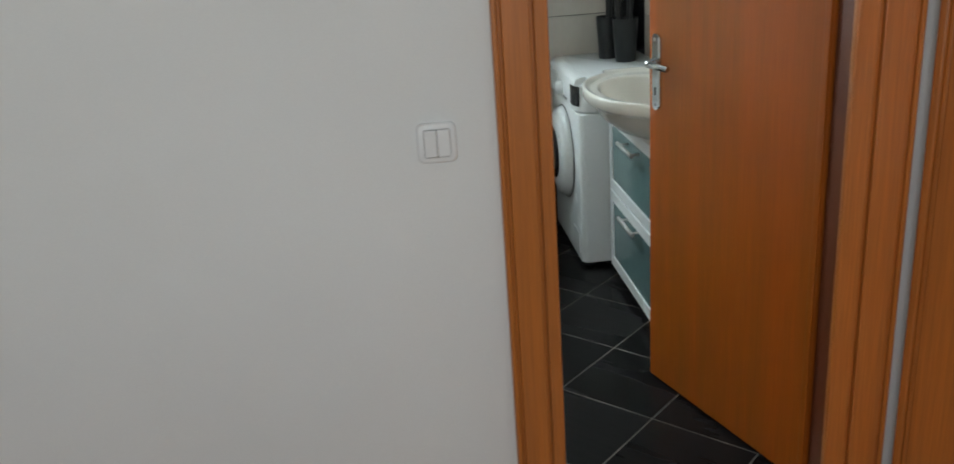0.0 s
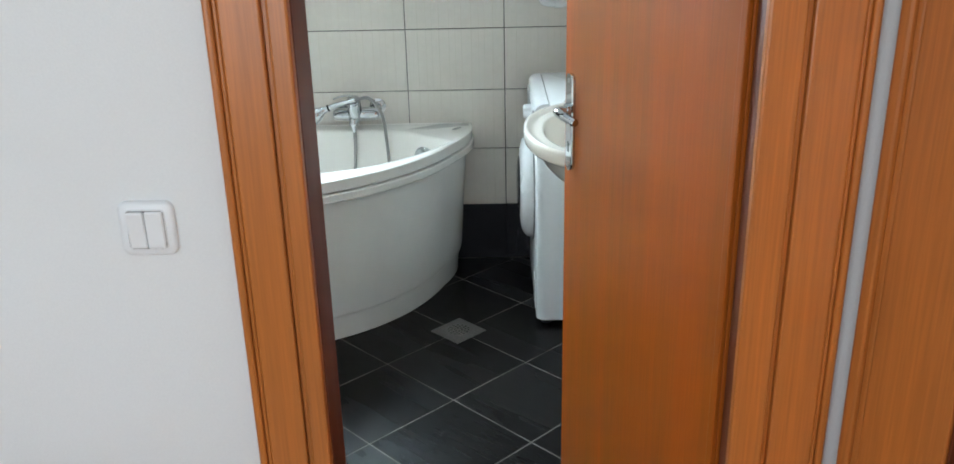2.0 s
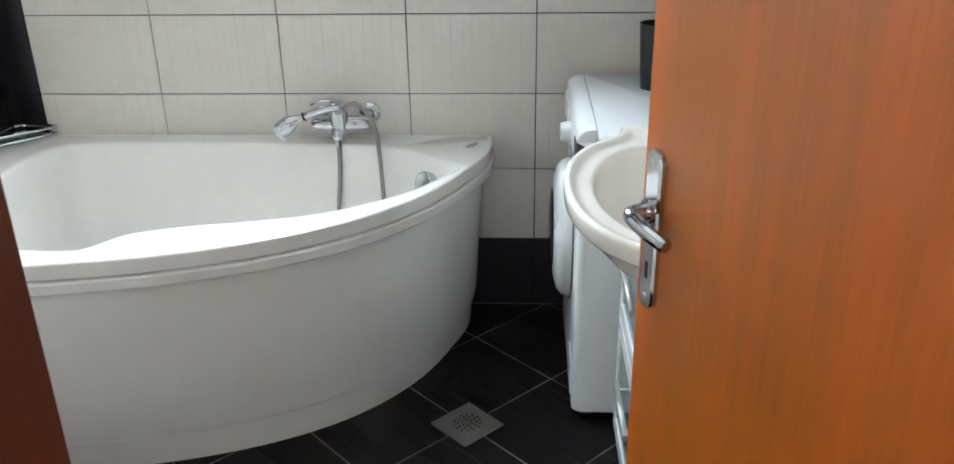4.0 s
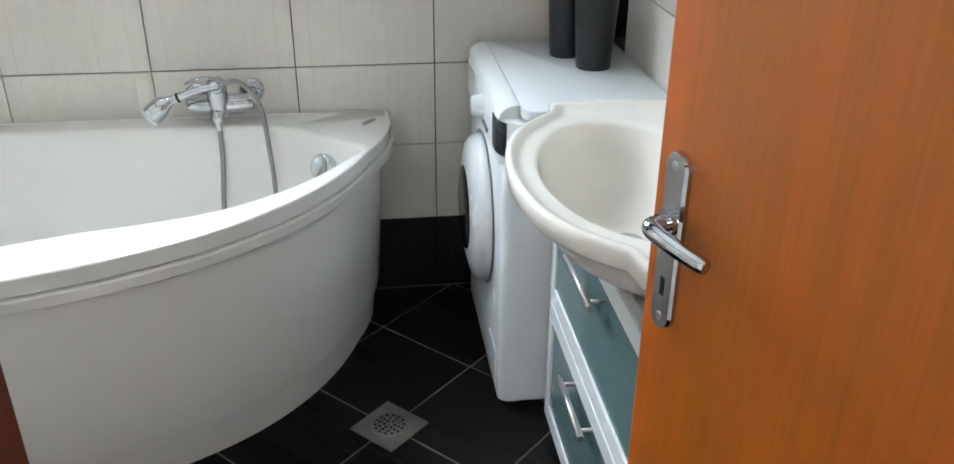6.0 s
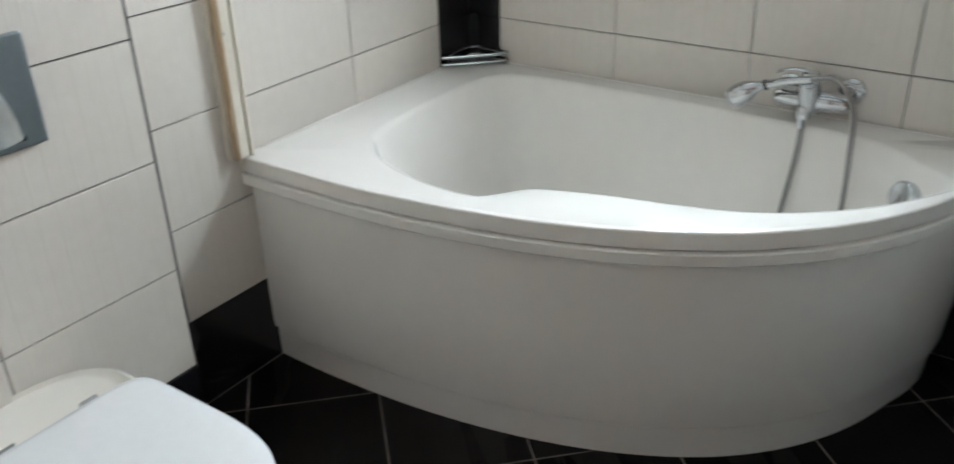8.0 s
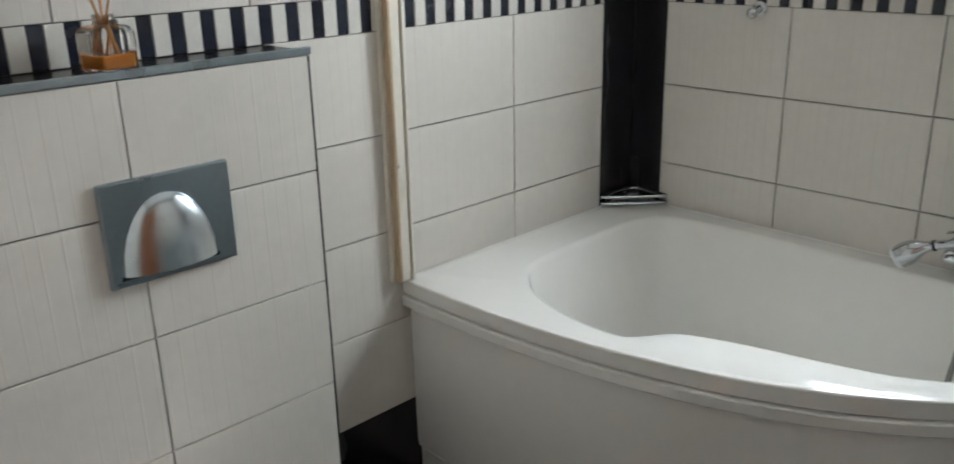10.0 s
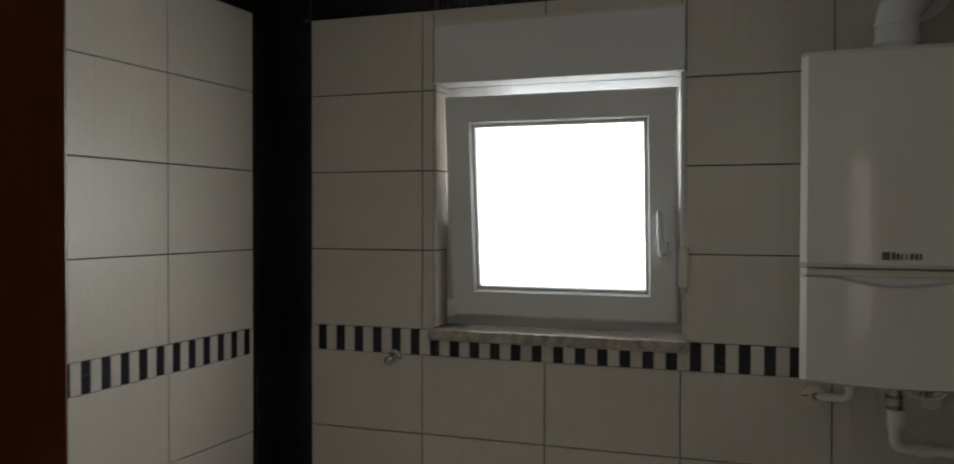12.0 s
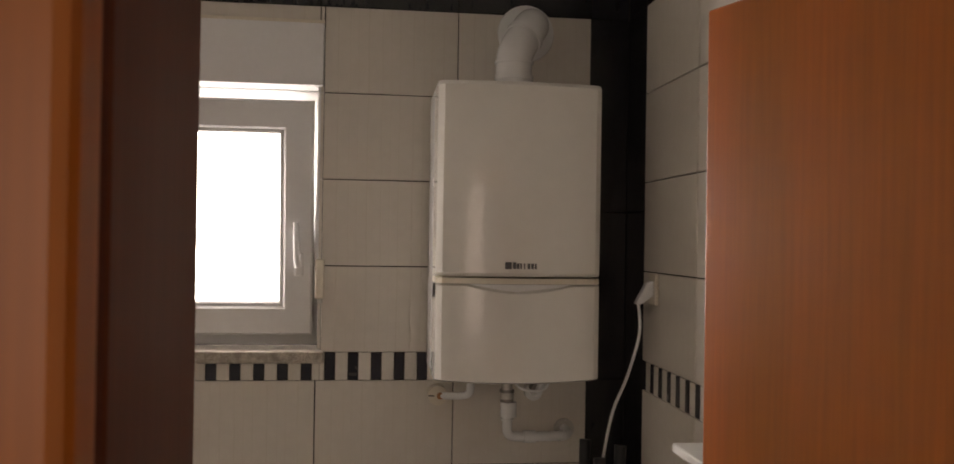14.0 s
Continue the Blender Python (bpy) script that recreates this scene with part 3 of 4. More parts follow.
def drawer(z0, z1, hz):
    b = 0.045
    d = part("drawer", block(CX + 0.006, CX + 0.020, C0 + 0.004, C1 - 0.004, z0, z1, 0.002), M_WHITE, cabinet)
    for y0, y1, a, c in ((C0 + 0.004, C1 - 0.004, z0, z0 + b), (C0 + 0.004, C1 - 0.004, z1 - b, z1), (C0 + 0.004, C0 + b, z0 + b, z1 - b), (C1 - b, C1 - 0.004, z0 + b, z1 - b)):
        part("frame_rail", block(CX - 0.004, CX + 0.006, y0, y1, a, c, 0.002), M_WHITE, d)
    part("glass_panel", block(CX + 0.001, CX + 0.005, C0 + b + 0.001, C1 - b - 0.001, z0 + b + 0.001, z1 - b - 0.001), M_TEALGL, d, "grey-green glass panel")
    part("handle_bar", tube([(CX - 0.034, -1.197, hz), (CX - 0.034, -0.992, hz)], 0.0075, 14), M_STEEL, d, "round brushed steel handle bar")
    for y in (-1.172, -1.018):
        part("handle_post", tube([(CX - 0.03, y, hz), (CX + 0.003, y, hz)], 0.0045, 10), M_STEEL, d)


drawer(0.04, 0.375, 0.332)
drawer(0.381, 0.700, 0.632)

basin = thing("washbasin", "cream ceramic washbasin with a wide rounded rim", "washbasin")
BZ = 0.862
half = [(2.112, 0.385), (1.95, 0.385), (1.818, 0.384), (1.786, 0.378), (1.777, 0.362), (1.784, 0.342), (1.780, 0.322), (1.745, 0.290), (1.697, 0.232), (1.664, 0.160), (1.647, 0.080), (1.642, 0.0)]
BC = -1.085
ctrl = [(x, BC + d, 0) for x, d in half] + [(x, BC - d, 0) for x, d in reversed(half[:-1])]
outer = [(p.x, p.y) for p in curve(ctrl, 6)]
outer += [(2.112, outer[-1][1] + (outer[0][1] - outer[-1][1]) * k / 20) for k in range(1, 20)]
BCEN = Vector((1.873, BC))


def basin_radial(loop, n=96):
    out = []
    for k in range(n):
        u = 2 * math.pi * k / n + 0.013
        d = Vector((math.cos(u), math.sin(u)))
        best = 0.05
        for a, b in zip(loop, loop[1:] + loop[:1]):
            a, b = Vector(a) - BCEN, Vector(b) - BCEN
            e = b - a
            den = d.x * e.y - d.y * e.x
            if abs(den) > 1e-9:
                s, w = (a.x * e.y - a.y * e.x) / den, (a.x * d.y - a.y * d.x) / den
                if s > 0 and -1e-6 <= w <= 1 + 1e-6:
                    best = max(best, s)
        out.append(d * best)
    return out


b_out = basin_radial(outer)
ell = [Vector((0.172 * math.cos(2 * math.pi * k / 96 + 0.013), 0.272 * math.sin(2 * math.pi * k / 96 + 0.013))) for k in range(96)]


def b_ring(z, mix, scale=1.0, ends=None, dx=0.0):
    """Between the outer outline (0) and the bowl's edge (1)."""
    pts = []
    for o, e in zip(b_out, ell):
        q = (o * (1 - mix) + e * mix) * scale
        x = min(2.112, BCEN.x + q.x + dx)
        pts.append((x, BCEN.y + q.y, z))
    return pts


loops = [b_ring(0.695, 1.0, 0.60, dx=0.05), b_ring(0.700, 0.95, 0.74, dx=0.044), b_ring(0.715, 0.72, 0.83, dx=0.034), b_ring(0.745, 0.46, 0.885, dx=0.022), b_ring(0.775, 0.28, 0.915, dx=0.014), b_ring(0.800, 0.19, 0.935, dx=0.009), b_ring(0.811, 0.12, 0.955, dx=0.005), b_ring(0.817, 0.05, 0.980), b_ring(0.826, 0.0, 0.997),
         b_ring(BZ - 0.010, 0.0, 1.0), b_ring(BZ - 0.003, 0.03, 1.0), b_ring(BZ, 0.10), b_ring(BZ - 0.001, 0.22), b_ring(BZ - 0.010, 0.34), b_ring(BZ - 0.013, 0.6), b_ring(BZ - 0.012, 0.86), b_ring(BZ - 0.014, 0.97),
         b_ring(BZ - 0.022, 1.0, 0.985), b_ring(BZ - 0.07, 1.0, 0.93), b_ring(BZ - 0.115, 1.0, 0.80), b_ring(BZ - 0.143, 1.0, 0.55), b_ring(BZ - 0.152, 1.0, 0.25), b_ring(BZ - 0.154, 1.0, 0.03)]
smooth(part("bowl", loft(loops, True, True), M_CERAMIC, basin), 60)
bd = part("drain", lathe([(0, 0.003), (0.02, 0.004), (0.030, 0.002), (0.032, 0)], 24), M_CHROME, basin, "chrome drain ring")
bd.matrix_world = pose(1.873, BC, BZ - 0.1535)

# ---- shelf over the basin ----
shelf = thing("wall_shelf", "white wall shelf above the washbasin", "shelf")
part("board", block(1.985, 2.112, -1.40, -0.79, 1.222, 1.242, 0.004), M_WHITE, shelf)
for y in (-1.30, -0.90):
    part("bracket", block(2.04, 2.112, y, y + 0.02, 1.18, 1.221, 0.003), M_WHITE, shelf)

# ---- boiler ----
boiler = thing("gas_boiler", "white wall-hung gas boiler with a curved seam above pipes", "boiler")
B0, B1, BB, BT = 1.519, 1.950, 1.298, 2.072
SEAM = 1.560


def cover(z_low, z_high, n=28, off=0.0):
    """A cover with a gently bowed front; edges given as functions of -1 to 1."""
    bm = bmesh.new()
    rows = []
    for v in (0.0, 0.02, 0.5, 0.98, 1.0):
        row = []
        for k in range(n + 1):
            u = -1 + 2 * k / n
            z = z_low(u) + (z_high(u) - z_low(u)) * v
            bow = 0.022 * (1 - u * u) - (0.010 if v in (0.0, 1.0) else 0) - 0.012 * max(0, abs(u) - 0.94) / 0.06
            row.append(bm.verts.new((B0 + (B1 - B0) * k / n, -0.328 - bow + off, z)))
        rows.append(row)
    for a, b in zip(rows, rows[1:]):
        for k in range(n):
            bm.faces.new((a[k], a[k + 1], b[k + 1], b[k])).smooth = True
    back = [[bm.verts.new((B0 + (B1 - B0) * s, -0.20, (z_low if e == 0 else z_high)(-1 + 2 * s))) for s in (0, 1)] for e in (0, 1)]
    for side, idx in ((0, 0), (1, -1)):
        col = [r[idx] for r in rows]
        bm.faces.new(col + [back[1][side], back[0][side]])
    bm.faces.new(rows[0] + [back[0][1], back[0][0]])
    bm.faces.new(rows[-1] + [back[1][1], back[1][0]])
    return bm


smooth(part("upper_cover", cover(lambda u: SEAM + 0.008, lambda u: BT), M_GLOSS, boiler), 30)
smooth(part("lower_cover", cover(lambda u: BB - 0.006 * (1 - u * u), lambda u: SEAM - 0.012 - 0.020 * max(0, 1 - (u / 0.62) ** 2)), M_GLOSS, boiler), 30)
smooth(part("seam_band", cover(lambda u: SEAM - 0.011, lambda u: SEAM + 0.004, off=0.003), M_CREAM, boiler, "cream band between the covers"), 30)
smooth(part("grip_recess", cover(lambda u: SEAM - 0.05, lambda u: SEAM - 0.0115, off=0.012), M_WHITE, boiler), 30)
part("housing", block(B0 + 0.001, B1 - 0.001, -0.24, -0.004, BB + 0.004, BT - 0.002, 0.003), M_WHITE, boiler)
part("badge", block(1.694, 1.711, -0.3515, -0.3475, 1.588, 1.606, 0.001), M_GREYTXT, boiler, "small dark square maker's badge")
for k, w in enumerate((0.010, 0.009, 0.005, 0.004, 0.009, 0.009, 0.006)):
    part("badge_bar", block(1.714 + k * 0.0095, 1.714 + k * 0.0095 + w * 0.8, -0.3515, -0.3475, 1.589, 1.603 if k else 1.606), M_GREYTXT, boiler)
flue = thing("flue_pipe", "white enamelled flue elbow from boiler to wall", "pipe")
fl = curve([(1.735, -0.19, 2.06), (1.735, -0.19, 2.15), (1.745, -0.185, 2.19), (1.785, -0.14, 2.255), (1.80, -0.09, 2.275), (1.80, 0.0, 2.275)], 5)
smooth(part("pipe", tube(fl, 0.050, 28), M_WHITE, flue), 50)
for a, b in ((2.10, 2.112), (2.145, 2.153)):
    smooth(part("collar", tube([(1.735, -0.19, a), (1.735, -0.19, b)], 0.0535, 28), M_WHITE, flue), 50)
smooth(part("elbow_collar", tube([fl[12], fl[13]], 0.054, 28), M_WHITE, flue), 50)
smooth(part("wall_rosette", tube([(1.80, -0.001, 2.275), (1.80, -0.008, 2.275), (1.80, -0.014, 2.275)], [0.085, 0.083, 0.06], 32), M_WHITE, flue), 40)


def pipe_run(name, label, pts, r, extra=()):
    t = thing(name, label, "pipe")
    smooth(part("pipe", tube(curve(pts, 5), r, 14), M_WHITE, t), 50)
    for a, b, rr, m in extra:
        smooth(part("fitting", tube([a, b], rr, 18), m, t), 50)
    return t


pipe_run("heating_pipe", "white painted heating pipe with a round wall cap below the boiler", [(1.64, -0.10, 1.32), (1.64, -0.095, 1.25), (1.637, -0.085, 1.225), (1.615, -0.07, 1.215), (1.56, -0.045, 1.212)], 0.011,
         (((1.552, -0.001, 1.212), (1.552, -0.05, 1.212), 0.028, M_CREAM), ((1.558, -0.05, 1.212), (1.558, -0.056, 1.212), 0.010, M_COPPER)))
pipe_run("gas_pipe", "white painted gas pipe with a steel valve below the boiler", [(1.742, -0.11, 1.32), (1.742, -0.11, 1.24), (1.744, -0.11, 1.15), (1.748, -0.105, 1.115), (1.775, -0.09, 1.102), (1.84, -0.085, 1.10), (1.91, -0.08, 1.10), (1.93, -0.06, 1.103), (1.932, -0.01, 1.105)], 0.014,
         (((1.742, -0.11, 1.262), (1.742, -0.11, 1.290), 0.018, M_HOSE), ((1.742, -0.11, 1.240), (1.742, -0.11, 1.259), 0.0165, M_STEEL), ((1.742, -0.11, 1.232), (1.742, -0.11, 1.239), 0.021, M_HOSE), ((1.742, -0.11, 1.214), (1.742, -0.11, 1.231), 0.020, M_STEEL), ((1.742, -0.11, 1.205), (1.742, -0.11, 1.213), 0.019, M_HOSE), ((1.747, -0.112, 1.163), (1.747, -0.112, 1.204), 0.023, M_WHITE), ((1.744, -0.11, 1.153), (1.744, -0.11, 1.158), 0.0185, M_WHITE), ((1.795, -0.088, 1.101), (1.83, -0.086, 1.10), 0.018, M_WHITE), ((1.932, -0.001, 1.105), (1.932, -0.012, 1.105), 0.030, M_STEEL)))
pipe_run("water_pipe", "white painted water pipe with a wall rosette below the boiler", [(1.845, -0.10, 1.32), (1.845, -0.09, 1.25), (1.838, -0.06, 1.222), (1.835, -0.01, 1.218)], 0.012,
         (((1.835, -0.001, 1.218), (1.835, -0.03, 1.218), 0.026, M_WHITE),))
pipe_run("boiler_wire", "thin white wire looped below the boiler", [(1.75, -0.14, 1.31), (1.768, -0.13, 1.255), (1.80, -0.12, 1.238), (1.84, -0.12, 1.238), (1.86, -0.12, 1.258), (1.864, -0.12, 1.30)], 0.004)

part("cap_split", block(1.524, 1.541, -0.0512, -0.0496, 1.2105, 1.2135), M_DARK, bpy.data.objects["heating_pipe"])
valve = thing("shutoff_valve", "small dark brass shut-off valve below the boiler", "valve")
smooth(part("body", tube([(1.835, -0.045, 1.236), (1.835, -0.075, 1.236)], [0.017, 0.014], 16), M_HOSE, valve))
smooth(part("spindle", tube([(1.835, -0.055, 1.236), (1.835, -0.060, 1.247)], [0.007, 0.006], 10), M_HOSE, valve))
part("handle", block(1.820, 1.850, -0.070, -0.058, 1.246, 1.262, 0.003), M_DARK, valve)

# ---- plug and cable ----
socket = thing("wall_socket", "white plastic wall socket on the tiles", "socket")
part("frame", block(EX - 0.012, EX, -0.312, -0.258, 1.493, 1.580, 0.005, 3), M_CREAM, socket)
plug = thing("plug_with_cable", "white power plug and hanging white cable", "cable")
part("plug_body", soft(loft([[(EX - 0.010, -0.300, 1.520), (EX - 0.010, -0.270, 1.520), (EX - 0.010, -0.270, 1.560), (EX - 0.010, -0.300, 1.560)],
                             [(EX - 0.045, -0.298, 1.495), (EX - 0.045, -0.272, 1.495), (EX - 0.030, -0.272, 1.552), (EX - 0.030, -0.298, 1.552)],
                             [(EX - 0.060, -0.295, 1.497), (EX - 0.060, -0.275, 1.497), (EX - 0.052, -0.275, 1.512), (EX - 0.052, -0.295, 1.512)]], True, True, False), 0.003), M_PVC, plug)
cab = curve([(EX - 0.052, -0.287, 1.505), (EX - 0.050, -0.300, 1.47), (EX - 0.054, -0.310, 1.41), (EX - 0.074, -0.275, 1.30), (EX - 0.096, -0.237, 1.215), (EX - 0.105, -0.213, 1.15), (EX - 0.108, -0.182, 1.08), (EX - 0.110, -0.150, 1.0), (EX - 0.112, -0.120, 0.90)], 6)
smooth(part("cord", tube(cab, 0.0042, 8), M_PVC, plug))

# ---- window ----
window = thing("window_1", "white plastic bathroom window tilted open with frosted glass", "window")
tagged(window, kind="structure")
X0, X1, Z0, Z1 = 0.438, 1.212, 1.338, 2.10


def rails(x0, x1, z0, z1, w, y0, y1, name, mt, parent, bevel=0.004):
    for a in ((x0, x1, z0, z0 + w), (x0, x1, z1 - w, z1), (x0, x0 + w, z0 + w, z1 - w), (x1 - w, x1, z0 + w, z1 - w)):
        part(name, block(a[0], a[1], y0, y1, a[2], a[3], bevel), mt, parent)


def welded(x0, x1, z0, z1, w, y0, y1, r=0.004):
    """A rectangular frame of one profile, welded at its corners."""
    prof = [(0, y1), (0, y0 + r), (r, y0), (w - r, y0), (w, y0 + r), (w, y1), (0, y1)]
    return loft([[(x0 + d, y, z0 + d), (x1 - d, y, z0 + d), (x1 - d, y, z1 - d), (x0 + d, y, z1 - d)] for d, y in prof], False, False, False)


part("window_frame", welded(X0 + 0.002, X1 - 0.002, Z0 + 0.002, Z1 - 0.001, 0.048, 0.095, 0.165), M_PVC, window)
sash = new("sash", None)
sash.parent = window
sash.matrix_world = pose(0.8285, 0.088, 1.376, 5.8, 0, 0)
SW, SH, SB = 0.357, 0.684, 0.085
part("sash_frame", welded(-SW + 0.006, SW, 0, SH, SB, -0.03, 0.03, 0.007), M_PVC, sash)
part("glazing_bead", welded(-SW + SB + 0.004, SW - SB + 0.001, SB - 0.001, SH - SB + 0.001, 0.013, -0.020, 0.012, 0.004), M_PVC, sash)
pane = part("pane", block(-SW + SB - 0.02, SW - SB + 0.02, -0.004, 0.004, SB - 0.02, SH - SB + 0.02), M_FROST, sash, "frosted glass pane")
pane.visible_shadow = False
part("handle_base", block(SW - 0.052, SW - 0.026, -0.042, -0.029, 0.175, 0.245, 0.005), M_PVC, sash)
part("handle", tube([(SW - 0.039, -0.038, 0.21), (SW - 0.039, -0.065, 0.213), (SW - 0.041, -0.068, 0.23), (SW - 0.046, -0.064, 0.335)], [0.010, 0.011, 0.0105, 0.008], 14), M_PVC, sash)
part("hinge", block(-SW - 0.006, -SW + 0.016, -0.042, -0.028, 0.0, 0.055, 0.003), M_PVC, sash)
part("hinge_pin", block(-SW - 0.004, -SW + 0.006, -0.046, -0.034, -0.018, -0.002, 0.002), M_STEEL, sash)
shutter = tagged(thing("shutter_box", "white roller shutter box cover above the window", "shutter box"), kind="structure")
part("cover", block(X0 + 0.002, X1 - 0.002, -0.003, 0.16, Z1, 2.283, 0.003), M_PVC, shutter)
part("cover_rim", block(X0, X1, -0.006, 0.002, 2.279, 2.288, 0.001), M_CREAM, shutter)
sill = tagged(part("window_sill", block(0.430, 1.224, -0.030, 0.16, 1.302, 1.336, 0.004), M_GRANITE), "speckled beige granite window sill", "window sill", kind="structure")
winder = thing("strap_winder", "cream plastic shutter strap winder beside the window", "strap winder")
part("housing", block(1.196, 1.222, -0.022, 0.006, 1.485, 1.60, 0.006), M_CREAM, winder)
part("screw_foot", block(1.204, 1.218, -0.016, 0.0, 1.47, 1.486, 0.003), M_STEEL, winder)
part("strap", block(1.196, 1.212, 0.010, 0.012, 1.598, 2.098), M_PVC, winder, "white woven strap")
glow = bpy.data.materials.new("bright overcast sky")
glow.use_nodes = True
gn = glow.node_tree.nodes
ge = gn.new("ShaderNodeEmission")
ge.inputs[0].default_value = (0.90, 0.97, 1.0, 1)
ge.inputs[1].default_value = 9.0
glow.node_tree.links.new(ge.outputs[0], gn["Material Output"].inputs[0])
backdrop = part("backdrop", block(0.2, 1.5, 0.60, 0.62, 0.9, 2.6), glow)
tagged(backdrop, "bright white overcast sky outside the window", "sky", kind="structure")
backdrop2 = tagged(part("backdrop_room", block(2.5, 4.4, 0.50, 0.52, 0.4, 2.5), glow), "bright white overcast sky outside the window", "sky", kind="structure")

hook = thing("wall_hook", "small round chrome hook on the tiles", "hook")
smooth(part("rosette", tube([(0.308, -0.001, 1.243), (0.308, -0.008, 1.243), (0.308, -0.012, 1.243)], [0.021, 0.021, 0.014], 24), M_CHROME, hook))
smooth(part("peg", tube([(0.308, -0.010, 1.243), (0.307, -0.026, 1.239), (0.306, -0.034, 1.236)], [0.011, 0.009, 0.010], 16), M_CHROME, hook))
knob = part("knob", lathe([(0, -0.016), (0.008, -0.014), (0.014, -0.008), (0.016, 0.0), (0.014, 0.008), (0.008, 0.014), (0, 0.016)], 20), M_CHROME, hook)
knob.matrix_world = pose(0.306, -0.044, 1.233)

# ---- corner soap basket ----
basket = thing("corner_soap_basket", "chrome wire soap basket in the tub corner", "basket")
for z in (0.623, 0.646):
    tri = curve([(WX + 0.008, -0.008, z), (WX + 0.008, -0.145, z), (WX + 0.03, -0.150, z), (0.022, -0.035, z), (0.025, -0.008, z)], 4, True)
    smooth(part("wire_rail", tube(tri, 0.006, 8, True), M_CHROME, basket))
part("tray", loft([[(WX + 0.01, -0.01, z), (WX + 0.01, -0.145, z), (0.022, -0.012, z)] for z in (0.621, 0.624)], True, True, False), M_STEEL, basket)
for k in range(6):
    a = Vector((WX + 0.012, -0.145, 0.627)).lerp(Vector((0.02, -0.02, 0.627)), k / 5)
    part("wire", tube([a, a + Vector((0, 0, 0.020))], 0.003, 6), M_CHROME, basket)

# ---- bath screen profile ----
profile = thing("bath_screen_profile", "cream plastic wall profile with screws above the tub", "wall profile")
part("channel", block(WX, WX + 0.012, -1.034, -0.972, RIM + 0.002, 2.12, 0.002), M_CREAM, profile)
part("ridge", block(WX + 0.012, WX + 0.034, -1.024, -1.0175, RIM + 0.002, 2.12, 0.002), M_TAN, profile, "tan edge")
part("cover_strip", block(WX + 0.012, WX + 0.029, -1.015, -0.985, RIM + 0.002, 2.12, 0.005, 3), M_CREAM, profile)
part("ridge", block(WX + 0.012, WX + 0.033, -0.982, -0.973, RIM + 0.002, 2.12, 0.003), M_CREAM, profile)
for z in (0.92, 1.55, 2.02):
    smooth(part("screw", tube([(WX + 0.028, -1.010, z), (WX + 0.0315, -1.010, z)], [0.005, 0.0035], 12), M_STEEL, profile))

# ---- toilet and cistern box ----
BXF = 0.036                     # tiled front of the cistern box
BXN = -1.325                    # its north edge
box = structure("wall_cistern_box", [(WX - TT, BXF - TT, -2.32, BXN - TT, 0, 1.240)], M_GROUT, "tiled box round the hidden cistern behind the toilet", "wall")
part("corner_joint", block(BXF - 0.0075, BXF - 0.0015, BXN - 0.0075, BXN - 0.0015, 0.002, 1.238), M_GROUT, box)
trim = tagged(part("trim", block(BXF - 0.008, BXF + 0.002, -2.31, BXN + 0.002, 1.240, 1.256, 0.002), M_PLATE), "grey metal edge trim on the cistern box", "trim", kind="structure")
fp = thing("flush_plate", "matt chrome flush plate with a domed button", "flush plate")
part("plate", block(BXF, BXF + 0.014, -1.795, -1.541, 0.870, 1.067, 0.004), M_PLATE, fp)
bm = bmesh.new()
rows = []
for i in range(13):
    v = math.sin(math.pi / 2 * i / 12)
    hw = 0.094 * math.sqrt(max(0, 1 - v * v)) + 1e-4
    rows.append([])
    for k in range(25):
        y = -math.cos(math.pi * k / 24)
        rows[-1].append(bm.verts.new((BXF + 0.013 + 0.034 * math.sqrt(max(0, (1 - v * v) * (1 - y * y))), -1.678 + y * hw, 0.893 + 0.142 * v)))
for a, b in zip(rows, rows[1:]):
    for k in range(24):
        bm.faces.new((a[k], a[k + 1], b[k + 1], b[k])).smooth = True
bm.faces.new(rows[0])
part("button_slot", block(BXF + 0.012, BXF + 0.016, -1.775, -1.581, 0.885, 0.8925), M_DARK, fp)
smooth(part("button", bm, M_SATIN, fp, "domed chrome push button"), 60)

toilet = thing("toilet", "white wall-hung toilet with its lid closed", "toilet")
TY = -1.745


def egg(x0, x1, w, z, n=64, back=0.55):
    """A rounded outline: blunt at the wall, round at the front."""
    pts = []
    for k in range(n):
        u = 2 * math.pi * (k + 0.5) / n
        c, s = math.cos(u), math.sin(u)
        cc = math.copysign(abs(c) ** (back if c < 0 else 0.74), c)
        pts.append((x0 + (x1 - x0) * (0.45 + (0.55 if c > 0 else 0.45) * cc), TY + w * math.copysign(abs(s) ** (back + 0.1 if c < 0 else 0.80), s), z))
    return pts


smooth(part("bowl", loft([egg(BXF, 0.36, 0.10, 0.07), egg(BXF, 0.46, 0.13, 0.10), egg(BXF, 0.56, 0.155, 0.20), egg(BXF, 0.63, 0.172, 0.30), egg(BXF, 0.65, 0.180, 0.37), egg(BXF, 0.652, 0.182, 0.392), egg(BXF, 0.645, 0.178, 0.398)], True, True), M_CERAMIC, toilet), 50)
smooth(part("back_ledge", loft([egg(BXF, 0.30, w, z, back=0.8) for z, w in ((0.396, 0.182), (0.412, 0.182), (0.420, 0.178), (0.422, 0.172), (0.413, 0.162), (0.410, 0.150))], True, True), M_CERAMIC, toilet), 50)
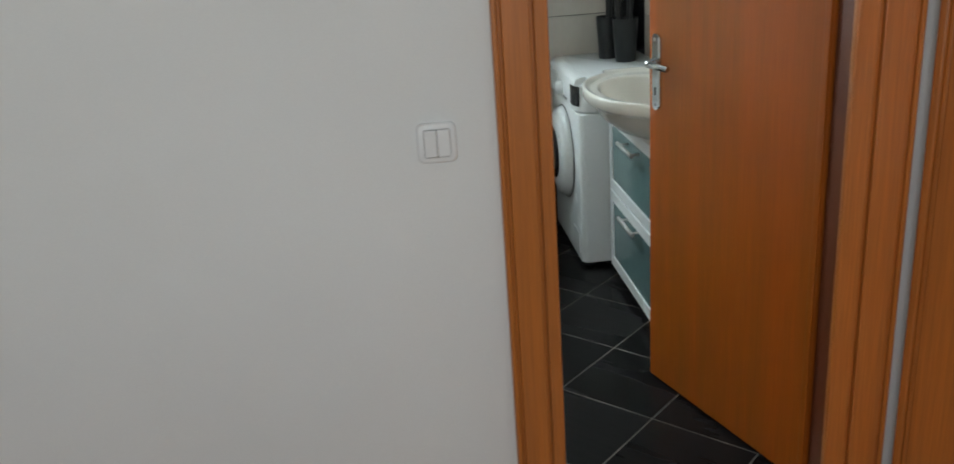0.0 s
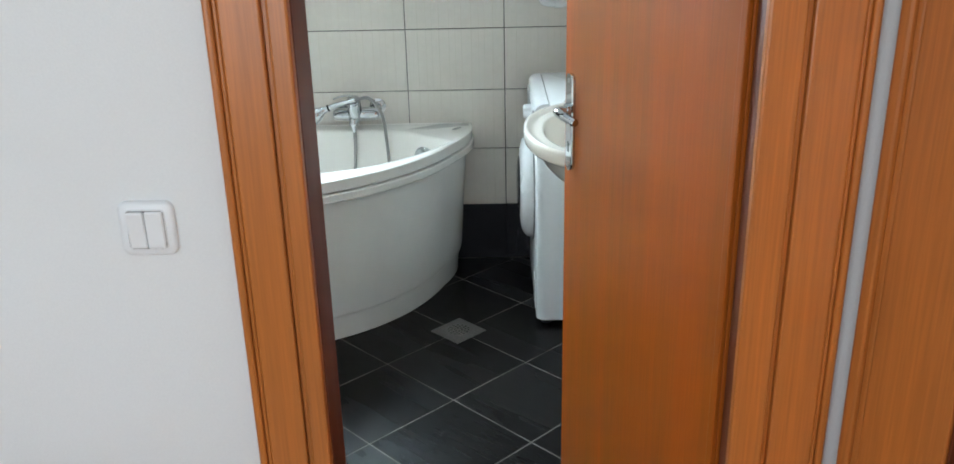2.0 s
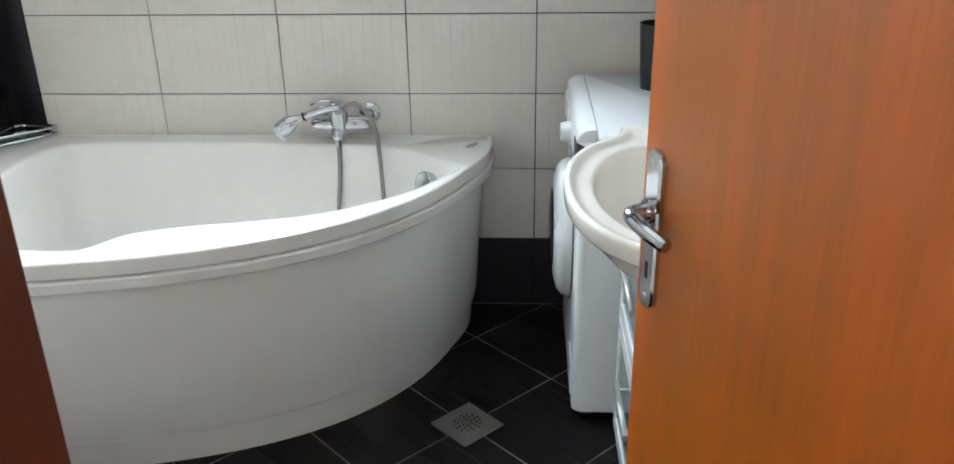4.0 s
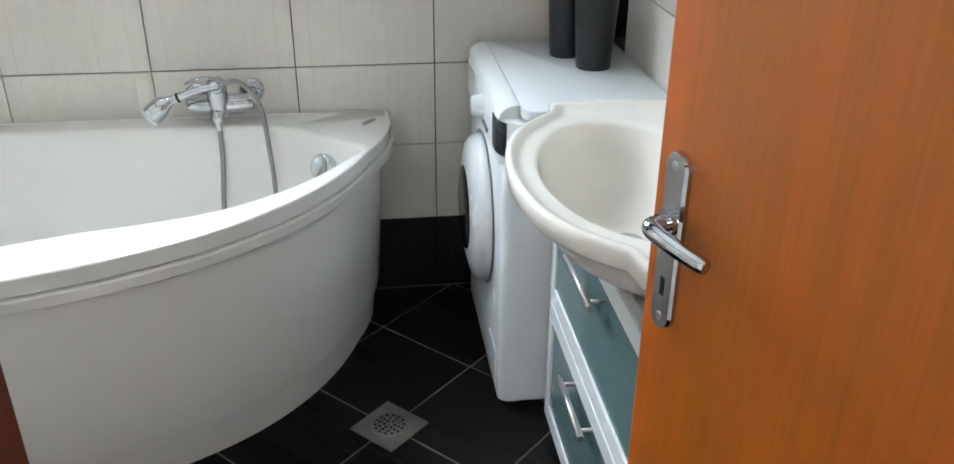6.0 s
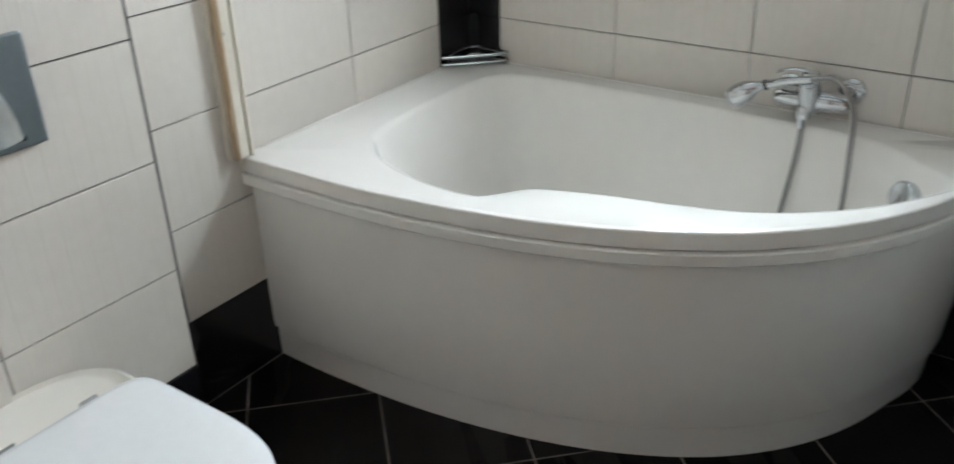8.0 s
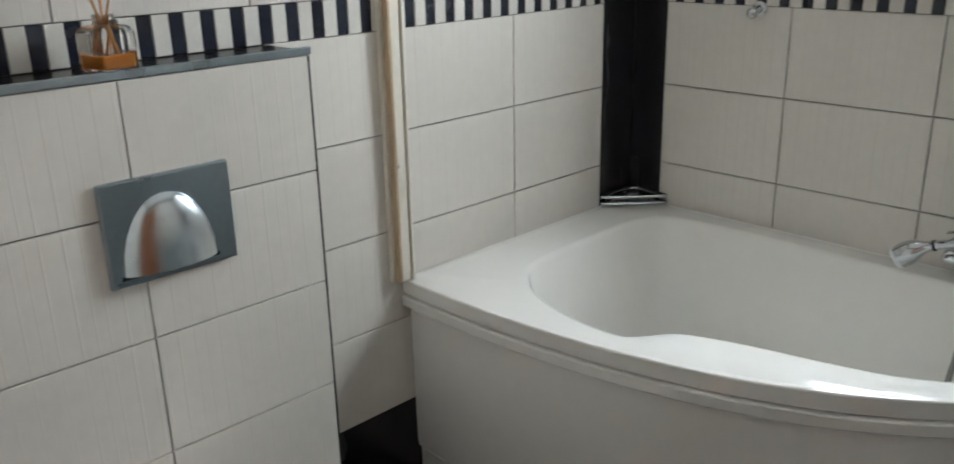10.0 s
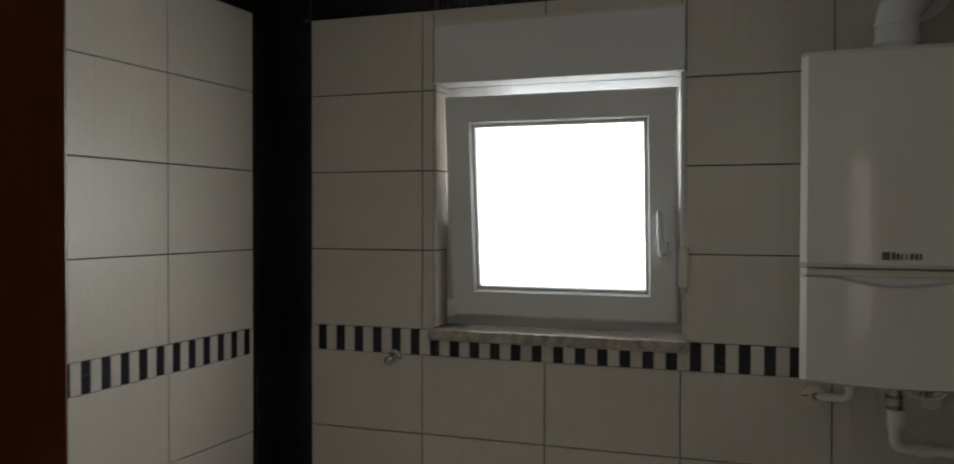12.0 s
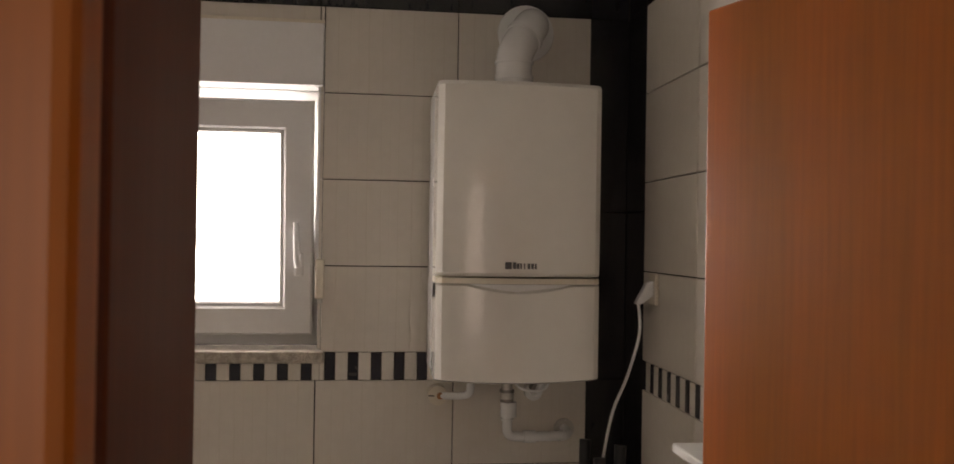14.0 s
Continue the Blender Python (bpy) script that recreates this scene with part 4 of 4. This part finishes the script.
smooth(part("seat", loft([egg(0.185, 0.652, 0.184, 0.400, back=0.25), egg(0.185, 0.657, 0.186, 0.408, back=0.25), egg(0.185, 0.655, 0.185, 0.418, back=0.25), egg(0.19, 0.648, 0.182, 0.420, back=0.25)], True, True), M_WHITE, toilet), 50)
smooth(part("lid", loft([egg(0.198, 0.652, 0.184, 0.4215, back=0.2), egg(0.196, 0.658, 0.187, 0.428, back=0.2), egg(0.196, 0.657, 0.186, 0.436, back=0.2), egg(0.200, 0.648, 0.181, 0.442, back=0.2), egg(0.215, 0.62, 0.165, 0.4445, back=0.2), egg(0.27, 0.54, 0.12, 0.446, back=0.2)], True, True), M_WHITE, toilet), 50)
for d in (-0.08, 0.08):
    smooth(part("hinge", tube([(0.182, TY + d - 0.016, 0.426), (0.182, TY + d + 0.016, 0.426)], 0.009, 12), M_CHROME, toilet))

diffuser = thing("reed_diffuser", "clear glass scent diffuser with amber oil and reeds", "reed diffuser", pose(-0.030, -1.705, 1.2485, 0, 0, 12))
part("jar", soft(loft([[(x * s, y * s, z) for x, y in ((-1, -1), (1, -1), (1, 1), (-1, 1))] for s, z in ((0.036, 0.0), (0.036, 0.068), (0.030, 0.078), (0.014, 0.082), (0.014, 0.098))], True, False, False), 0.004), M_GLASS, diffuser, "square clear glass jar")
part("oil", block(-0.031, 0.031, -0.031, 0.031, 0.006, 0.030, 0.003), M_AMBER, diffuser, "amber scent oil")
for k in range(6):
    a = 2 * math.pi * k / 6 + 0.4
    part("reed", tube([(-0.02 * math.cos(a), -0.02 * math.sin(a), 0.010), (0.055 * math.cos(a), 0.055 * math.sin(a), 0.24)], 0.0018, 6), M_REED, diffuser)

# ---- door and frames ----
door = thing("door_1", "orange beech veneer door standing open into the bathroom", "door", pose(1.938, -2.303, 0, 0, 0, 108.05))
tagged(door, kind="structure")
LEAF = 1.928
part("leaf", block(0, 0.707, -0.04, 0, 0.008, LEAF, 0.003), M_DOOR, door)
part("rebate", block(0.0, 0.018, 0.0005, 0.010, 0.012, LEAF - 0.01, 0.002), M_DOOR, door)
part("lock_plate", block(0.7065, 0.7085, -0.031, -0.011, 0.90, 1.13, 0.0004), M_STEEL, door, "narrow steel lock plate in the door's edge")
HX = 0.665


def plate(y0, y1, n=12):
    w, z0, z1 = 0.0195, 0.906, 1.129
    loop = [(HX + w * math.cos(a), z1 - w + w * math.sin(a)) for a in [math.pi * k / n for k in range(n + 1)]] + [(HX - w * math.cos(a), z0 + w - w * math.sin(a)) for a in [math.pi * k / n for k in range(n + 1)]]
    c = Vector((HX, (z0 + z1) / 2))

    def sh(s):
        return [(c.x + (x - c.x) * (1 - s), z) for x, z in loop]
    return loft([[(x, y0, z) for x, z in loop], [(x, (y0 + 2 * y1) / 3, z) for x, z in loop], [(x, y1, z) for x, z in sh(0.18)]], True, True)


hp = part("handle_plate", plate(0.0005, 0.009), M_CHROME, door, "long chrome handle plate")
smooth(hp, 30)
smooth(part("lever", tube(curve([(HX, 0.008, 1.046), (HX, 0.026, 1.046), (HX - 0.004, 0.037, 1.046), (HX - 0.025, 0.041, 1.046), (HX - 0.062, 0.040, 1.044), (HX - 0.096, 0.033, 1.040)], 5), [0.011] * 6 + [0.0105] * 10 + [0.010] * 5 + [0.0095] * 4 + [0.008], 16), M_CHROME, door, "curved chrome lever"), 60)
smooth(part("lever_collar", tube([(HX, 0.008, 1.046), (HX, 0.016, 1.046)], 0.016, 18), M_CHROME, door))
part("keyhole", block(HX - 0.004, HX + 0.004, 0.0085, 0.0096, 0.950, 0.974, 0.001), M_DARK, door)
for z in (0.922, 1.113):
    smooth(part("screw", tube([(HX, 0.008, z), (HX, 0.0105, z)], [0.006, 0.005], 12), M_STEEL, door))


def bead(x0, x1, y0, y1, z0, z1):
    return block(x0, x1, y0, y1, z0, z1, min(abs(x1 - x0), abs(y1 - y0)) * 0.35, 3)


frame_1 = tagged(thing("door_frame", "beech door frame with moulded casing round the bathroom doorway", "door frame"), kind="structure")
FT = 1.945                      # underside of the head lining
for s, xa, JW in ((1, 1.172, 0.114), (-1, 2.071, 0.130)):
    def bx(a, b, y0, y1, z0, z1, name, r=None):
        lo, hi = sorted((xa + s * a, xa + s * b))
        # the lining's darker colour holds the shade inside the doorway
        part(name, bead(lo, hi, y0, y1, z0, z1) if r is None else block(lo, hi, y0, y1, z0, z1, r), M_JAMB_SHADE if name == "jamb_lining" else M_CASE, frame_1)
    bx(0.0, 0.012, HY - 0.022, HY, 0, FT + 0.09, "casing_bead")
    bx(0.0125, 0.019, HY - 0.016, HY, 0, FT + 0.085, "casing_step")
    board, lip = (0.077, JW) if s > 0 else (0.088, 0.148)
    bx(0.0195, board, HY - 0.019, HY, 0, FT + 0.075, "casing_board", 0.003)
    bx(board + 0.0005, board + 0.007, HY - 0.010, HY + 0.004, 0, FT + 0.02, "casing_groove", 0.001)
    bx(board + 0.0075, lip, HY - 0.018, HY + 0.002, 0, FT, "jamb_lip", 0.004)
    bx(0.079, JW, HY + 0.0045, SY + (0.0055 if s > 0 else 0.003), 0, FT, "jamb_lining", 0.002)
part("head_lining", block(1.276, 1.964, HY - 0.017, SY + 0.003, FT, FT + 0.022, 0.003), M_CASE, frame_1)
part("head_casing", block(1.250, 1.993, HY - 0.018, HY, FT + 0.022, FT + 0.09, 0.003), M_CASE, frame_1)

frame_2 = tagged(thing("door_frame", "beech door frame with a steel strike plate at the next room", "door frame"), kind="structure")
HE = EX + TT
SPLAY = math.degrees(math.atan2(-0.143, 0.090))    # the jamb board stands slightly splayed
jb = pose(2.091, -2.447, 0, 0, 0, SPLAY)


def splayed(name, a0, a1, d0, d1, z0, z1, material, parent, label="", r=0.003):
    """A board along the splayed jamb: a along it, d outwards from its face."""
    ob = part(name, block(a0, a1, d0, d1, z0, z1, r), material, parent, label)
    ob.matrix_world = jb
    return ob


splayed("casing_bead", 0.0, 0.022, -0.012, 0.012, 0, 2.05, M_CASE, frame_2, r=0.006)
splayed("casing_step", 0.0225, 0.034, -0.008, 0.012, 0, 2.05, M_CASE, frame_2)
splayed("casing_board", 0.0345, 0.163, -0.011, 0.012, 0, 2.05, M_CASE, frame_2)
# groove and rebate coloured dark for the shade behind the casing
splayed("jamb_groove", 0.1635, 0.168, -0.004, 0.012, 0, 2.03, M_JAMB_SHADE, frame_2, r=0.001)
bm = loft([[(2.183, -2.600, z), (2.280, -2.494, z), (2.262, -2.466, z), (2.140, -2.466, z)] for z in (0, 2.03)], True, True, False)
part("jamb_rebate", bm, M_JAMB_SHADE, frame_2)
part("far_jamb", block(HE - 0.018, 2.266, -3.30, -3.275, 0, 2.03, 0.004), M_CASE, frame_2)
part("far_casing", block(HE - 0.017, HE, -3.36, -3.29, 0, 2.05, 0.003), M_CASE, frame_2)
part("head_lining", block(HE - 0.017, 2.266, -3.275, -2.61, 2.03, 2.055, 0.003), M_CASE, frame_2)
sp = part("strike_plate", block(0.022, 0.068, -0.0025, 0.0, 0.925, 1.135, 0.001), M_STRIKE, frame_2, "bronze-toned strike plate with slots")
sp.matrix_world = pose(2.183, -2.600, 0, 0, 0, math.degrees(math.atan2(0.106, 0.094)))
part("latch_slot", block(0.034, 0.050, -0.0032, -0.002, 1.055, 1.085), M_DARK, sp)
part("bolt_slot", block(0.034, 0.050, -0.0032, -0.002, 0.965, 1.015), M_DARK, sp)
for z in (0.94, 1.035, 1.115):
    smooth(part("screw", tube([(0.042, -0.002, z), (0.042, -0.0035, z)], 0.004, 10), M_DARK, sp))

# ---- light switch ----
sw = thing("light_switch", "white double rocker light switch on the hall wall", "light switch")
def round_plate(x0, x1, z0, z1, y0, y1, r, dome=0.003, n=6):
    """A plate on the hall wall with round corners and a domed edge."""
    def loop(d, y):
        out = []
        for cx, cz, a0 in ((x1 - r, z1 - r, 0), (x0 + r, z1 - r, 90), (x0 + r, z0 + r, 180), (x1 - r, z0 + r, 270)):
            out += [(cx + (r - d) * math.cos(radians(a0 + 90 * k / n)), y, cz + (r - d) * math.sin(radians(a0 + 90 * k / n))) for k in range(n + 1)]
        return out
    return loft([loop(0, y0), loop(0, y1 + dome), loop(dome * 0.4, y1 + dome * 0.3), loop(dome * 1.3, y1)], True, True)


smooth(part("frame", round_plate(1.006, 1.088, 1.012, 1.096, HY, HY - 0.010, 0.014, 0.004), M_PVC, sw), 50)
smooth(part("surround", round_plate(1.0185, 1.0760, 1.0235, 1.0845, HY - 0.009, HY - 0.013, 0.006, 0.0015), M_PVC, sw), 50)
# dark plate added behind the rockers to draw the shadow in their gap
part("gap", round_plate(1.0198, 1.0747, 1.0248, 1.0833, HY - 0.0128, HY - 0.0134, 0.005, 0.0002), M_RUBBER, sw, "thin dark plate as the shade in the rocker gap")
for x0, x1, t in ((1.0204, 1.0464, 3.0), (1.0472, 1.0741, -1.0)):
    r = part("rocker", block(x0, x1, -0.0045, 0.002, -0.0285, 0.0285, 0.003, 3), M_PVC, sw)
    r.matrix_world = pose(0, HY - 0.0125, 1.054, t, 0, 0)

# ---- the room next door ----
dresser = thing("dresser", "pale beech dresser with a glossy white top", "dresser")
part("side_panel", block(2.34, 2.812, -1.742, -1.722, 0.0, 0.688, 0.002), M_BEECH, dresser)
part("carcass", block(2.342, 2.791, -1.722, -0.75, 0.02, 0.688, 0.002), M_BEECH, dresser)
part("top", block(2.33, 2.818, -1.748, -0.74, 0.690, 0.716, 0.003), M_WHITE, dresser, "glossy white top board")
for k in range(3):
    part("drawer_front", block(2.792, 2.812, -1.715, -0.76, 0.03 + 0.22 * k, 0.24 + 0.22 * k, 0.002), M_BEECH, dresser)
rw = tagged(thing("window_2", "white plastic window with white sill in a teal wall", "window"), kind="structure")
rails(2.905, 3.895, 0.775, 2.145, 0.06, 0.04, 0.11, "window_frame", M_PVC, rw)
rails(2.965, 3.835, 0.835, 2.085, 0.065, 0.02, 0.08, "sash_rail", M_PVC, rw)
rp = part("pane", block(3.03, 3.77, 0.045, 0.053, 0.90, 2.02), M_GLASS, rw)
rp.visible_shadow = False
part("window_sill", block(2.87, 3.935, RN - 0.06, 0.10, 0.742, 0.772, 0.004), M_PVC, rw, "white window sill")
skirt = tagged(part("baseboard", block(EO + 0.001, 5.2, RN - 0.018, RN - 0.001, 0, 0.085, 0.004), M_BASE), "red-brown wooden skirting board", "baseboard", kind="structure")

# ---- floor drain ----
drain = thing("floor_drain", "square steel floor drain with a round grate", "drain", pose(1.411, -0.703, 0, 0, 0, 45))
part("plate", block(-0.072, 0.072, -0.072, 0.072, -0.002, 0.004, 0.0015), M_DRAIN, drain)
smooth(part("grate", lathe([(0, 0.0065), (0.046, 0.0065), (0.050, 0.0045)], 32), M_DRAIN, drain))
for rr, n in ((0.014, 6), (0.026, 10), (0.037, 14)):
    for k in range(n):
        a = 2 * math.pi * k / n
        part("slot", lathe([(0, 0.0069), (0.0042, 0.0069), (0.0042, 0.006)], 8), M_DARK, drain).location = (rr * math.cos(a), rr * math.sin(a), 0)

# ---- tiles ----
GAP = 0.0034
tile_meshes = {}


def tile_mesh(w, h, material, name="tile"):
    key = (round(w, 4), round(h, 4), material.name)
    if key not in tile_meshes:
        c = 0.0012
        a, b = w / 2, h / 2
        v = [(-a, TT, -b), (a, TT, -b), (a, TT, b), (-a, TT, b), (-a, c, -b), (a, c, -b), (a, c, b), (-a, c, b),
             (-a + c, 0, -b + c), (a - c, 0, -b + c), (a - c, 0, b - c), (-a + c, 0, b - c)]
        f = [(8, 9, 10, 11)] + [(4 + i, 4 + (i + 1) % 4, 8 + (i + 1) % 4, 8 + i) for i in range(4)] + [(i, (i + 1) % 4, 4 + (i + 1) % 4, 4 + i) for i in range(4)]
        me = bpy.data.meshes.new(name)
        me.from_pydata(v, [], f)
        me.materials.append(material)
        tile_meshes[key] = me
    return tile_meshes[key]


def minus(r, hole):
    """A rectangle (a0, a1, z0, z1) without a hole: up to four pieces."""
    a0, a1, z0, z1 = r
    h0, h1, k0, k1 = hole
    if a1 <= h0 or a0 >= h1 or z1 <= k0 or z0 >= k1:
        return [r]
    out = []
    if a0 < h0:
        out.append((a0, h0, z0, z1))
    if a1 > h1:
        out.append((h1, a1, z0, z1))
    m0, m1 = max(a0, h0), min(a1, h1)
    if z0 < k0:
        out.append((m0, m1, z0, k0))
    if z1 > k1:
        out.append((m0, m1, k1, z1))
    return out


def lay(wall, place, rects, material, name, holes=(), gap=GAP):
    """Pieces on a wall; place(a, z) gives the pose of a piece's middle."""
    for r in rects:
        todo = [r]
        for h in holes:
            todo = [p for q in todo for p in minus(q, h)]
        for a0, a1, z0, z1 in todo:
            w, h = a1 - a0 - gap, z1 - z0 - gap
            if w < 0.004 or h < 0.004:
                continue
            ob = new(name, tile_mesh(w, h, material, name))
            ob.parent = wall
            jitter = random.uniform(-0.0003, 0.0003)
            ob.matrix_world = place((a0 + a1) / 2, (z0 + z1) / 2, jitter)


def north(a, z, j):
    return pose(a, j, z)


def west(a, z, j):
    return pose(WX - j, a, z, 0, 0, 90)


def east(a, z, j):
    return pose(EX + j, a, z, 0, 0, -90)


def box_front(a, z, j):
    return pose(BXF - j, a, z, 0, 0, 90)


def grid(cols, rows):
    return [(min(a, b), max(a, b), z0, z1) for a, b in zip(cols, cols[1:]) for z0, z1 in zip(rows, rows[1:])]


def bars(a0, a1, period=0.4 / 6, first=0.004):
    """The striped border: dark and pale upright bars in turn."""
    dark, pale = [], []
    x = a0 + first
    while x < a1 - 0.005:
        pale.append((max(a0, x), min(a1, x + period * 0.54), 1.25, 1.33))
        if x + period * 0.54 < a1:
            dark.append((x + period * 0.54, min(a1, x + period), 1.25, 1.33))
        x += period
    return dark, pale


LOW, HIGH = (0.25, 0.50, 0.75, 1.0, 1.25), (1.33, 1.58, 1.83, 2.08, 2.33)
HOLE = (0.438, 1.212, 1.302, 2.286)
CN = [0.0, 0.4, 0.8, 1.2, 1.6, 2.0]
CW = [-0.16, -0.56, -0.96, -1.36, -1.76, -2.16, SY]
CE = [-0.175, -0.575, -0.975, -1.375, -1.775, -2.175, SY]
BOXHOLE = (-2.4, BXN - TT, 0.0, 1.247)
for wall, put_at, cols, corners, span, holes in ((wall_north, north, CN, ((WX, 0.0), (2.0, EX)), (WX, EX), (HOLE,)),
                                                (wall_west, west, CW, ((-0.16, 0.0),), (SY, 0.0), (BOXHOLE,)),
                                                (wall_east, east, CE, ((-0.175, 0.0),), (SY, 0.0), ())):
    lay(wall, put_at, grid(cols, LOW) + grid(cols, HIGH), M_TILE, "tile", holes)
    for c in corners:
        lay(wall, put_at, grid(c, (0.25, 0.75, 1.25, 1.75, 2.33)), M_BLACK, "corner_tile", (), 0.0015)
    band = sorted({span[0], span[1], *[c for c in cols if span[0] < c < span[1]]})
    lay(wall, put_at, grid(band, (0.002, 0.25)), M_BLACK, "plinth_tile", holes, 0.0015)
    lay(wall, put_at, grid(band, (2.33, TOP)), M_BLACK, "border_tile", (), 0.0015)
    dark, pale = bars(min(cols), max(cols), first=-0.010 if wall is wall_north else 0.004)
    lay(wall, put_at, dark, M_BAR_B, "dark_bar", holes, 0.002)
    lay(wall, put_at, pale, M_BAR_W, "pale_bar", holes, 0.0006)
lay(box, box_front, grid([BXN - 0.006, -1.725, -2.125, -2.315], LOW), M_TILE, "tile", ((-9, 9, 1.240, 2),))
lay(box, box_front, grid([BXN, -1.725, -2.125, -2.315], (0.002, 0.25)), M_BLACK, "plinth_tile")
lay(box, lambda a, z, j: pose(a, BXN + j, z, 0, 0, 180), grid([WX, BXF - 0.007], LOW), M_TILE, "tile", ((-9, 9, 1.240, 2),))
lay(box, lambda a, z, j: pose(a, BXN + j, z, 0, 0, 180), grid([WX, BXF], (0.002, 0.25)), M_BLACK, "plinth_tile")
for y0, y1 in ((-1.725, BXN), (-2.125, -1.725), (-2.315, -2.125)):
    ob = new("top_tile", tile_mesh(y1 - y0 - 0.002, BXF - 0.008 - WX - 0.002, M_BLACK, "top_tile"))
    ob.parent = box
    ob.matrix_world = pose((WX + BXF - 0.008) / 2, (y0 + y1) / 2, 1.248, -90, 0, 90)
CS = [BXF, 0.412, 0.812, 1.250, 1.993, EX]
for rows, m, nm in ((LOW, M_TILE, "tile"), (HIGH, M_TILE, "tile"), ((1.25, 1.33), M_BAR_W, "pale_bar"), ((0.002, 0.25), M_BLACK, "plinth_tile"), ((2.33, TOP), M_BLACK, "border_tile")):
    lay(wall_south, lambda a, z, j: pose(a, SY + j, z, 0, 0, 180), grid(CS, rows), m, nm, ((1.250, 1.993, -1, 2.05),))
# tiled reveals of the bathroom window
for x, turn in ((X0, 90), (X1, -90)):
    for z0, z1 in zip((1.338,) + HIGH[1:3] + (2.08,), HIGH[1:3] + (2.08, 2.10)):
        ob = new("reveal_tile", tile_mesh(0.092, z1 - z0 - GAP, M_TILE, "reveal_tile"))
        ob.parent = wall_north
        ob.matrix_world = pose(x + (TT if turn > 0 else -TT), 0.050, (z0 + z1) / 2, 0, 0, turn)


def clip(poly, axis, limit, keep_below):
    out = []
    for p, q in zip(poly, poly[1:] + poly[:1]):
        pin, qin = (p[axis] <= limit) == keep_below, (q[axis] <= limit) == keep_below
        if pin:
            out.append(p)
        if pin != qin:
            t = (limit - p[axis]) / (q[axis] - p[axis])
            out.append(tuple(p[i] + (q[i] - p[i]) * t for i in range(2)))
    return out


def flat_piece(name, poly, parent, material, thick=0.004, top=0.0, bevel=0.0012, turn=0.0):
    c = Vector((sum(p[0] for p in poly) / len(poly), sum(p[1] for p in poly) / len(poly)))
    rot = Matrix.Rotation(radians(-turn), 2)
    loc = [rot @ (Vector(p) - c) for p in poly]
    n = len(loc)
    v = [(p.x, p.y, -thick) for p in loc] + [(p.x, p.y, -bevel) for p in loc] + [(*(p * (1 - bevel / max(p.length, 0.01))), 0) for p in loc]
    f = [tuple(range(2 * n, 3 * n))] + [(i, (i + 1) % n, n + (i + 1) % n, n + i) for i in range(n)] + [(n + i, n + (i + 1) % n, 2 * n + (i + 1) % n, 2 * n + i) for i in range(n)]
    me = bpy.data.meshes.new(name)
    me.from_pydata(v, [], f)
    me.materials.append(material)
    ob = new(name, me)
    ob.parent = parent
    ob.matrix_world = pose(c.x, c.y, top + random.uniform(-0.0003, 0.0003), 0, 0, turn)
    return ob


HD = 0.2375                     # half diagonal of a floor tile
for i in range(-9, 12):
    for j in range(-12, 9):
        if (i + j) % 2:
            continue
        cx, cy = 1.412 + i * HD, -0.705 + (j + 1) * HD
        h = HD - 0.0035
        poly = [(cx - h, cy), (cx, cy - h), (cx + h, cy), (cx, cy + h)]
        for axis, limit, below in ((0, EX - 0.002, True), (0, WX + 0.002, False), (1, -0.002, True), (1, SY + 0.004, False)):
            poly = clip(poly, axis, limit, below) if len(poly) > 2 else poly
        if len(poly) > 2 and max(p[0] for p in poly) - min(p[0] for p in poly) > 0.01 and max(p[1] for p in poly) - min(p[1] for p in poly) > 0.01:
            flat_piece("floor_tile", poly, floor, M_FLOOR, turn=45.0)
# laminate boards
for k in range(27):
    y0 = -5.0 + k * 0.19
    x = -1.6 - random.uniform(0, 1.2)
    while x < 5.2:
        a, b = max(x, -1.6), min(x + 1.28, 5.2)
        x += 1.28
        y1 = min(y0 + 0.19, RN)
        if y0 >= SY - 0.01:
            a = max(a, EO)
        elif y1 > SY - 0.002 and a < EO:
            y1 = SY - 0.002
        if b - a > 0.03 and y1 - y0 > 0.01:
            flat_piece("board", [(a + 0.0006, y0 + 0.0006), (b - 0.0006, y0 + 0.0006), (b - 0.0006, y1 - 0.0006), (a + 0.0006, y1 - 0.0006)], hall_floor, M_PLANK, 0.006)
